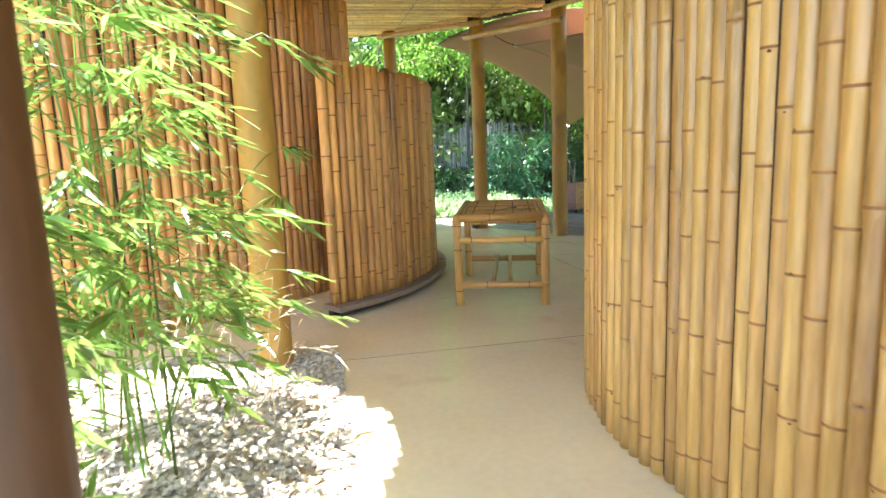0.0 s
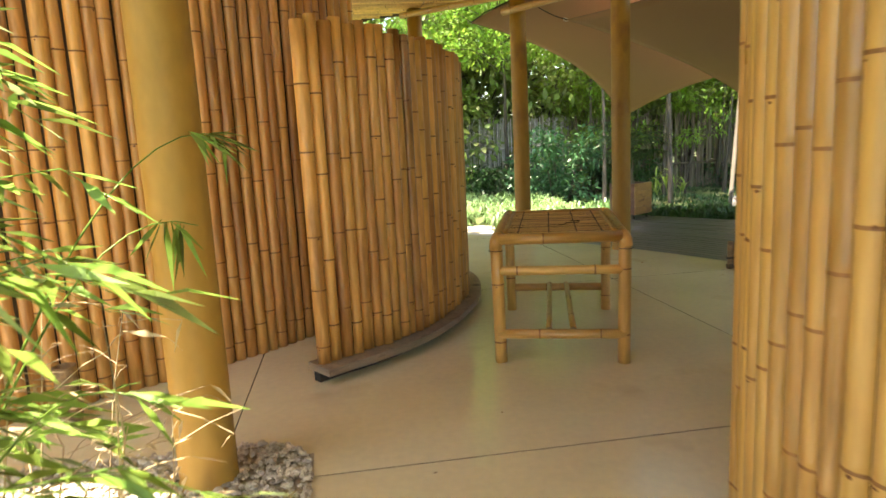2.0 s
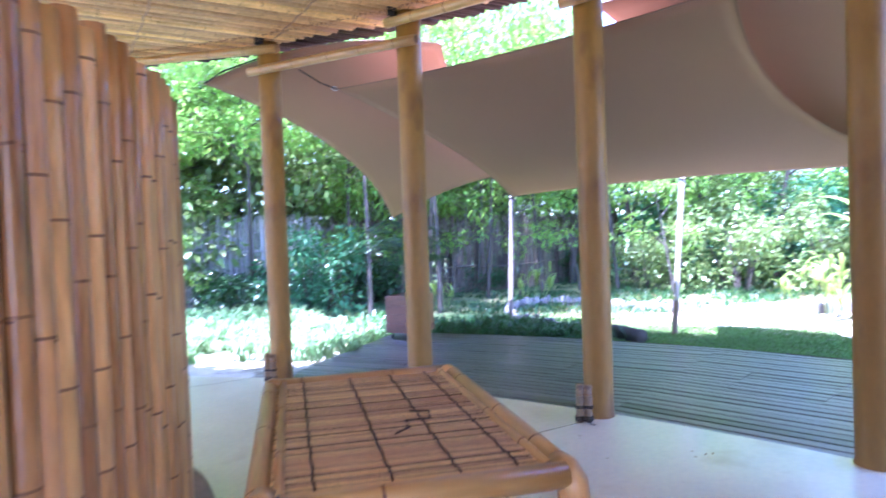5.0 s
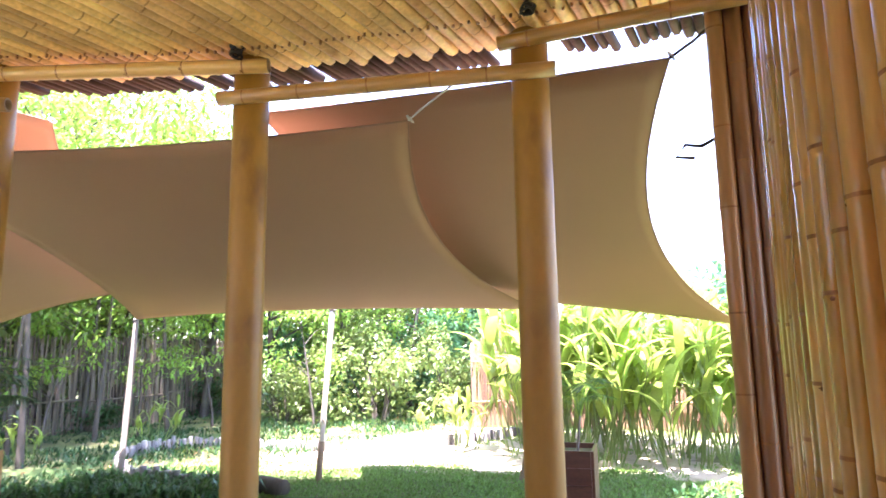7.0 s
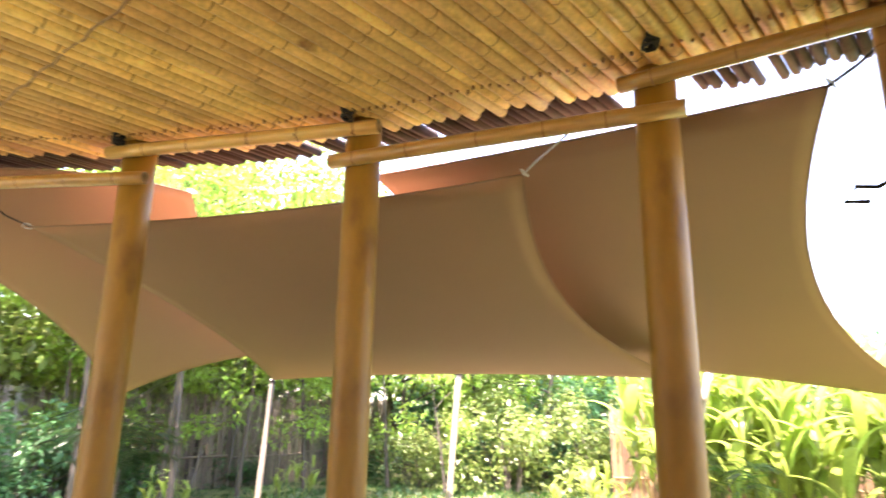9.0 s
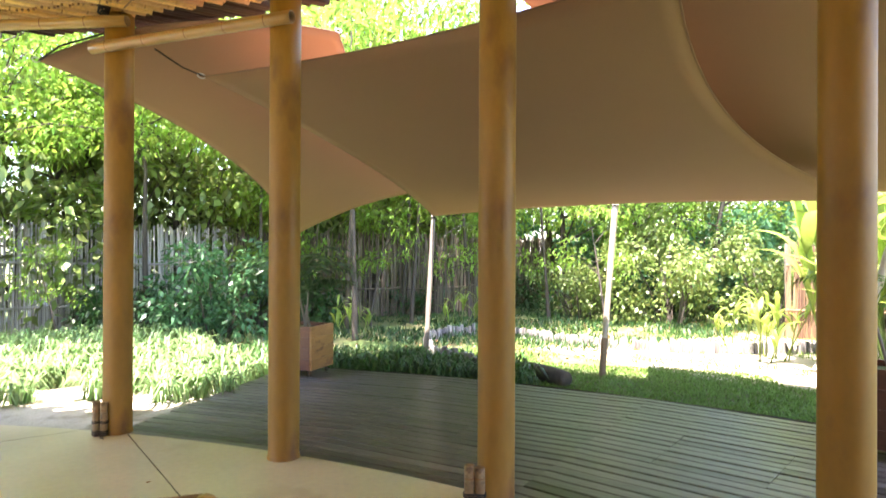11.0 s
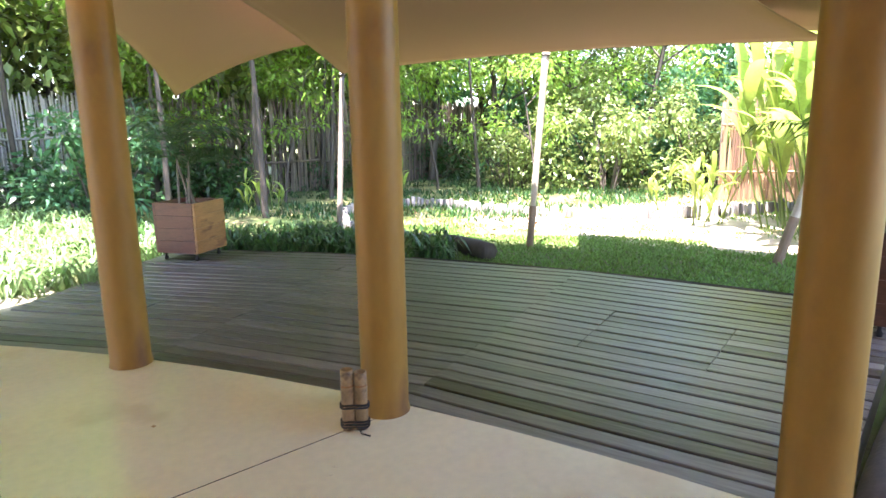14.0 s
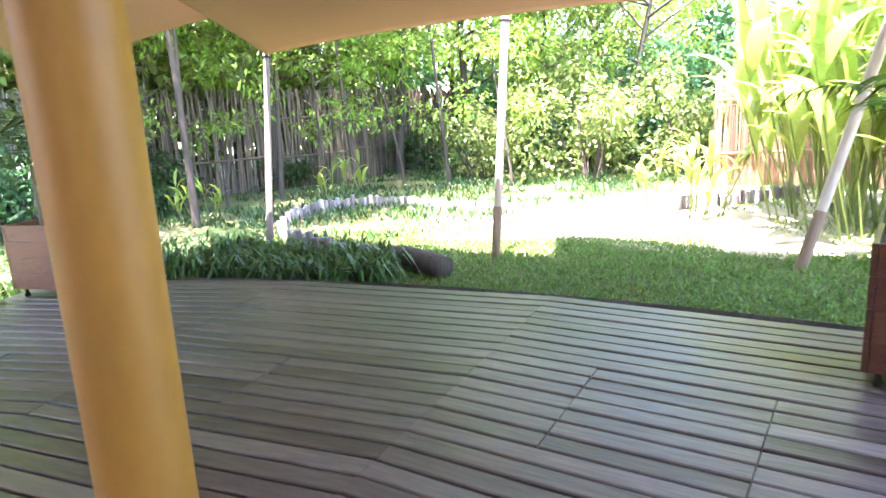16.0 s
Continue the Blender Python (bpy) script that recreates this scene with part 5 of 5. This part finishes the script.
# ---- large-leaved clumps ----
def big_leaf_clump(seed, stems, height, spread, leaf_len, mat, label, category="heliconia", group="heliconia clumps"):
    """Upright stems that each carry several long arching blades, folded along the midrib."""
    pr = random.Random(seed)
    root = tagged(new("heliconia"), label, category, group)
    for s in range(stems):
        a, d = pr.uniform(0, 6.28), spread * math.sqrt(pr.random())
        b = Vector((math.cos(a) * d, math.sin(a) * d, -0.1))
        h = height * pr.uniform(0.35, 0.8)
        top = b + Vector((b.x * 0.8 + pr.uniform(-0.25, 0.25), b.y * 0.8 + pr.uniform(-0.25, 0.25), h))
        stem = part("stem", joined_tubes("stem", [([b, b.lerp(top, 0.5), top], [0.013, 0.011, 0.007])], LEAF_LIGHT, 6), root)
        for k in range(pr.randint(4, 6)):
            base = b.lerp(top, pr.uniform(0.5, 1.0))
            w = pr.uniform(0, 6.28)
            rise = pr.uniform(1.2, 2.2)
            L = leaf_len * pr.uniform(0.55, 1.05)
            wid = L * pr.uniform(0.045, 0.08)
            out = Vector((math.cos(w), math.sin(w), 0))
            side = Vector((-out.y, out.x, 0))
            n, vs, fs = 7, [], []
            for i in range(n + 1):
                t = i / n
                p = base + out * (L * (0.22 * t + 0.42 * t * t)) + Vector((0, 0, L * rise * (0.75 * t - 0.38 * t * t)))
                q = wid * (math.sin(math.pi * min(1, 0.12 + t * 0.9)) ** 0.7 if i < n else 0.02) * (0.15 if i == 0 else 1)
                vs += [p - side * q + Vector((0, 0, q * 0.35)), p, p + side * q + Vector((0, 0, q * 0.35))]
            for i in range(n):
                c = 3 * i
                fs += [(c, c + 1, c + 4, c + 3), (c + 1, c + 2, c + 5, c + 4)]
            part("leaf", mesh_from("leaf", vs, fs, [mat], None, True), stem)
    return root


HELI = [big_leaf_clump(61, 34, 3.2, 0.7, 1.25, LEAF_BANANA, "tall sunlit clump of bright yellow-green heliconia leaves"),
        big_leaf_clump(62, 7, 1.2, 0.3, 0.6, LEAF_BANANA, "small young heliconia with broad bright leaves")]
HELI[0].matrix_basis = Matrix.Translation((11.6, 7.7, GROUND_Z))
HELI[1].matrix_basis = Matrix.Translation((11.3, 9.1, GROUND_Z))
for x, y, i, s, a in ((12.2, 6.2, 0, 1.1, 1.0), (10.9, 6.9, 0, 0.95, 0.3), (11.6, 4.6, 0, 1.0, 2.1), (13.0, 7.6, 0, 1.15, 4.0), (12.6, 3.0, 0, 1.0, 3.0), (11.3, 5.5, 0, 0.85, 5.0), (12.0, 10.0, 1, 0.9, 1.4), (9.9, 14.9, 1, 0.8, 2.0), (0.6, 15.4, 1, 0.9, 3.0), (14.6, 15.2, 1, 1.1, 0.4), (7.6, 14.9, 1, 0.7, 5.2)):
    copy_thing(HELI[i], Matrix.Translation((x, y, GROUND_Z)) @ Matrix.Rotation(a, 4, "Z") @ Matrix.Scale(s, 4))

# ---- log edging of the lawn ----
def log_edging():
    root = tagged(new("log_edging"), "curving edging of short upright weathered logs, darkened for shade, round the lawn", "edging")
    rng = random.Random(71)
    meshes = []
    for k in range(5):
        r = 0.042 * rng.uniform(0.8, 1.15)
        h = 0.42 + rng.uniform(-0.03, 0.03)
        v, f, i = lathe([(r, 0, 0), (r * 1.03, h * 0.4, 0), (r, h - 0.01, 0), (r * 0.85, h, 0), (0.001, h + 0.004, 0)], 8)
        meshes.append(mesh_from("log", v, f, [LOG], i, True))
    path = spline([(7.3, 10.55), (7.3, 11.4), (7.55, 12.6), (8.3, 13.5), (9.3, 13.85), (9.95, 13.2), (10.0, 12.0), (10.4, 10.8), (11.0, 9.85), (12.3, 9.0), (13.4, 8.6)], 0.086)
    for x, y, h in path:
        ob = part("log", meshes[rng.randrange(5)], root)
        ob.matrix_basis = Matrix.Translation((x + rng.uniform(-0.008, 0.008), y + rng.uniform(-0.008, 0.008), GROUND_Z - 0.25 + rng.uniform(-0.02, 0.02))) @ pose(0, 0, 0, rng.uniform(-3, 3), rng.uniform(-3, 3), rng.uniform(0, 360))
    # lying tube in place of the upright logs that end the edging at the deck
    pts = [(7.35, 9.5, -0.1), (7.42, 9.85, -0.1), (7.5, 10.2, -0.11), (7.36, 10.6, -0.12), (7.25, 11.1, -0.14)]
    part("fallen_trunk", tube_mesh("fallen_trunk", pts, [0.10, 0.105, 0.1, 0.09, 0.08], BARK, 12), root, "dark lying tube in place of the last upright logs")
    return root


log_edging()

# ---- plants in the planters ----
def palm(at, seed, label, fronds, length, rise, mat):
    """Thin canes, each ending in arching fronds with a row of leaflets on either side."""
    pr, rng = random.Random(seed), np.random.default_rng(seed)
    root = tagged(new("potted_palm"), label, "palm", "planter plants")
    root.location = at
    for c in range(max(2, fronds // 5)):
        b = Vector((pr.uniform(-0.11, 0.11), pr.uniform(-0.11, 0.11), -0.03))
        top = b + Vector((pr.uniform(-0.14, 0.14), pr.uniform(-0.14, 0.14), rise * pr.uniform(0.5, 1.1)))
        part("cane", joined_tubes("cane", [([b, b.lerp(top, 0.5), top], [0.014, 0.012, 0.009])], POST_GREY, 7), root, "thin grey cane")
        for k in range(5):
            a, ln, up = pr.uniform(0, 6.28), length * pr.uniform(0.7, 1.1), pr.uniform(0.9, 1.7)
            out = Vector((math.cos(a), math.sin(a), 0))
            side = Vector((-out.y, out.x, 0))
            pts = [top + out * ln * (0.25 * t + 0.55 * t * t) + Vector((0, 0, ln * up * (t - 0.62 * t * t))) for t in [q / 8 for q in range(9)]]
            stem = part("frond", joined_tubes("frond", [(pts, [0.005 - 0.0005 * q for q in range(9)])], mat, 5), root)
            place, way = [], []
            for q in range(17):
                t = 0.25 + 0.75 * q / 16
                n = min(7, int(t * 8))
                p = pts[n].lerp(pts[n + 1], t * 8 - n)
                d = (pts[n + 1] - pts[n]).normalized()
                for sgn in (-1, 1):
                    place.append(tuple(p))
                    way.append(tuple(d * 0.75 + side * sgn + Vector((0, 0, -0.15))))
            part("leaf_blade", quads_mesh("leaf_blade", leaves(rng, np.array(place), np.array(way), 0.3 * ln, 0.018 * ln + 0.004, 0.45), mat), stem)
    return root


palm((4.87, 11.25, 0.47), 81, "dark green feathery palm growing in the planter", 25, 0.8, 0.5, LEAF_DARK)
palm((6.97, 6.05, 0.5), 82, "thin-stemmed green palm growing in the planter", 10, 0.6, 0.5, LEAF)

# ---- the end of the wall: dark poles, cable ----
for k, (x, y) in enumerate(((4.63, 4.515), (4.64, 4.432), (4.655, 4.35))):
    v, f, i = lathe(bamboo_profile(random.Random(500 + k), 3.22, 0.043), 12)
    ob = tagged(new("bamboo_post", mesh_from("bamboo_post", v, f, [DARK_BAMBOO, BAMBOO_NODE, BAMBOO_CUT], i, True)), "dark brown bamboo post at the wall's open end", "post", "wall end posts")
    ob.matrix_basis = Matrix.Translation((x, y, 0)) @ pose(0, 0, 0, 0, 0, 50 * k)

# ---- ropes from the sails, knots on the columns ----
def rope(points, label, r=0.006, mat=None):
    return tagged(new("sail_rope", tube_mesh("sail_rope", points, r, mat or ROPE, 6)), label, "rope", "sail ropes")


def knot(at, seed):
    pr = random.Random(seed)
    pts = []
    for k in range(46):
        a = k * 0.83
        pts.append((at[0] + 0.035 * math.cos(a) * (0.7 + 0.5 * pr.random()), at[1] + 0.035 * math.sin(a) * (0.7 + 0.5 * pr.random()), at[2] + 0.03 * math.sin(a * 0.61 + seed) + pr.uniform(-0.01, 0.01)))
    return tagged(new("rope_knot", tube_mesh("rope_knot", pts, 0.008, ROPE, 6)), "dark rope knot tying beam and roof pole", "rope knot", "rope knots")


for s, (x, y, z) in enumerate(((2.53, 9.64, 3.18), (3.29, 8.44, 3.18), (3.93, 7.0, 3.18), (4.28, 5.36, 3.19))):
    knot((x, y, z), s)
rope([(4.57, 6.23, 2.83), (4.52, 6.12, 2.86), (4.46, 5.98, 2.89), (4.42, 5.86, 2.925)], "short steel chain from the sail's corner to a beam", 0.006, METAL)
rope([(3.2, 9.45, 2.75), (3.05, 9.48, 2.80), (2.85, 9.5, 2.91)], "short dark rope from the sail's corner to a beam", 0.006)
rope([(4.69, 4.74, 2.94), (4.72, 4.62, 3.02), (4.7, 4.5, 3.1)], "short dark rope from the sail's corner to a post", 0.008)
rope([(2.18, 10.38, 2.91), (2.3, 10.1, 2.98), (2.6, 9.85, 3.08)], "short dark rope from the sail's corner to a column", 0.008)
rope([(4.66, 4.46, 2.56), (4.68, 4.54, 2.48), (4.7, 4.62, 2.45), (4.74, 4.7, 2.48), (4.77, 4.75, 2.43), (4.72, 4.66, 2.40)], "loose dark cable hanging from the wall's end", 0.009)

# ---- wire ties across the ceiling poles, nails near the eave ----
for x, y0, y1 in ((2.66, 4.4, 9.75), (1.55, 4.4, 10.9), (0.4, 4.6, 11.4)):
    pts = [(x + 0.008 * math.sin(k * 1.7), y0 + (y1 - y0) * k / 60, 3.192 + 0.006 * (k % 2)) for k in range(61)]
    tagged(new("roof_tie", tube_mesh("roof_tie", pts, 0.006, DARK_BAMBOO, 5)), "dark cord tying the ceiling poles together", "cord", "roof ties")


def nail_row():
    """Dark dowel heads in an arc under the ends of the ceiling poles."""
    verts, faces = [], []
    rng = random.Random(91)
    for k in range(150):
        p = polar(8.86 + rng.uniform(-0.02, 0.02), 4 + 44 * k / 150, 3.192)
        b = len(verts)
        for j in range(6):
            a = j * math.pi / 3
            verts += [(p.x + 0.008 * math.cos(a), p.y + 0.008 * math.sin(a), p.z - 0.004), (p.x + 0.008 * math.cos(a), p.y + 0.008 * math.sin(a), p.z + 0.02)]
        faces += [(b + 2 * j, b + 2 * ((j + 1) % 6), b + 2 * ((j + 1) % 6) + 1, b + 2 * j + 1) for j in range(6)] + [tuple(b + 2 * j for j in range(6))]
    return tagged(new("dowel_heads", mesh_from("dowel_heads", verts, faces, [DARK_BAMBOO])), "row of small dark dowel heads in the ceiling", "dowels", kind="stuff")


nail_row()

# ---- small things on the floor ----
def floor_litter():
    rng = np.random.default_rng(95)
    pts = np.array([(3.93, 6.12), (3.99, 6.10), (3.96, 6.05), (4.03, 6.08), (3.98, 6.19), (3.5, 6.4), (3.3, 7.6), (2.6, 8.5), (3.62, 6.75), (3.66, 6.8), (1.0, 4.4), (0.6, 3.9), (2.4, 4.6)])
    at = np.column_stack([pts, np.full(len(pts), 0.004)])
    way = np.column_stack([rng.normal(0, 1, (len(pts), 2)), np.full(len(pts), 0.02)])
    return tagged(new("floor_litter", quads_mesh("floor_litter", leaves(rng, at, way, 0.03, 0.014, 0.0), DRY_LEAF)), "few dry brown leaf bits lying on the floor", "leaf bits", kind="stuff")


floor_litter()


# ---- the deck's end: a log, a grey curb ----
def deck_end():
    pts = [polar(9.32 + 0.3 * k, 8.25 - 0.05 * k, -0.05 + 0.006 * math.sin(k * 2)) for k in range(8)]
    tagged(new("end_log", tube_mesh("end_log", pts, [0.075, 0.085, 0.09, 0.088, 0.085, 0.08, 0.08, 0.07], BARK, 12)), "rough brown log lying along the deck's end", "log")
    vs, fs = [], []
    n = 26
    for k in range(n + 1):
        a = 8.3 - 12 * k / n
        for r, z in ((9.125, -0.3), (9.125, -0.01), (9.14, 0.004), (9.24, 0.004), (9.255, -0.01), (9.255, -0.3)):
            vs.append(tuple(polar(r, a, z)))
    for k in range(n):
        fs += [(6 * k + j, 6 * k + j + 1, 6 * k + j + 7, 6 * k + j + 6) for j in range(5)]
    fs += [tuple(range(6)), tuple(range(6 * n, 6 * n + 6))]
    tagged(new("curb", mesh_from("curb", vs, fs, [CURB])), "smooth grey concrete curb along the floor's edge", "curb", kind="structure")


deck_end()
v, f, i = lathe([(0.055, 0, 0), (0.056, 0.16, 1), (0.054, 0.166, 0), (0.055, 0.30, 2), (0.047, 0.30, 2), (0.046, 0.2, 2), (0.001, 0.2, 2)], 14)
tagged(new("bamboo_stump", mesh_from("bamboo_stump", v, f, [TUBE, BAMBOO_NODE, BAMBOO_CUT], i, True)), "short cut length of old bamboo standing by the wall", "bamboo tube").location = (-1.12, 4.86, 0)
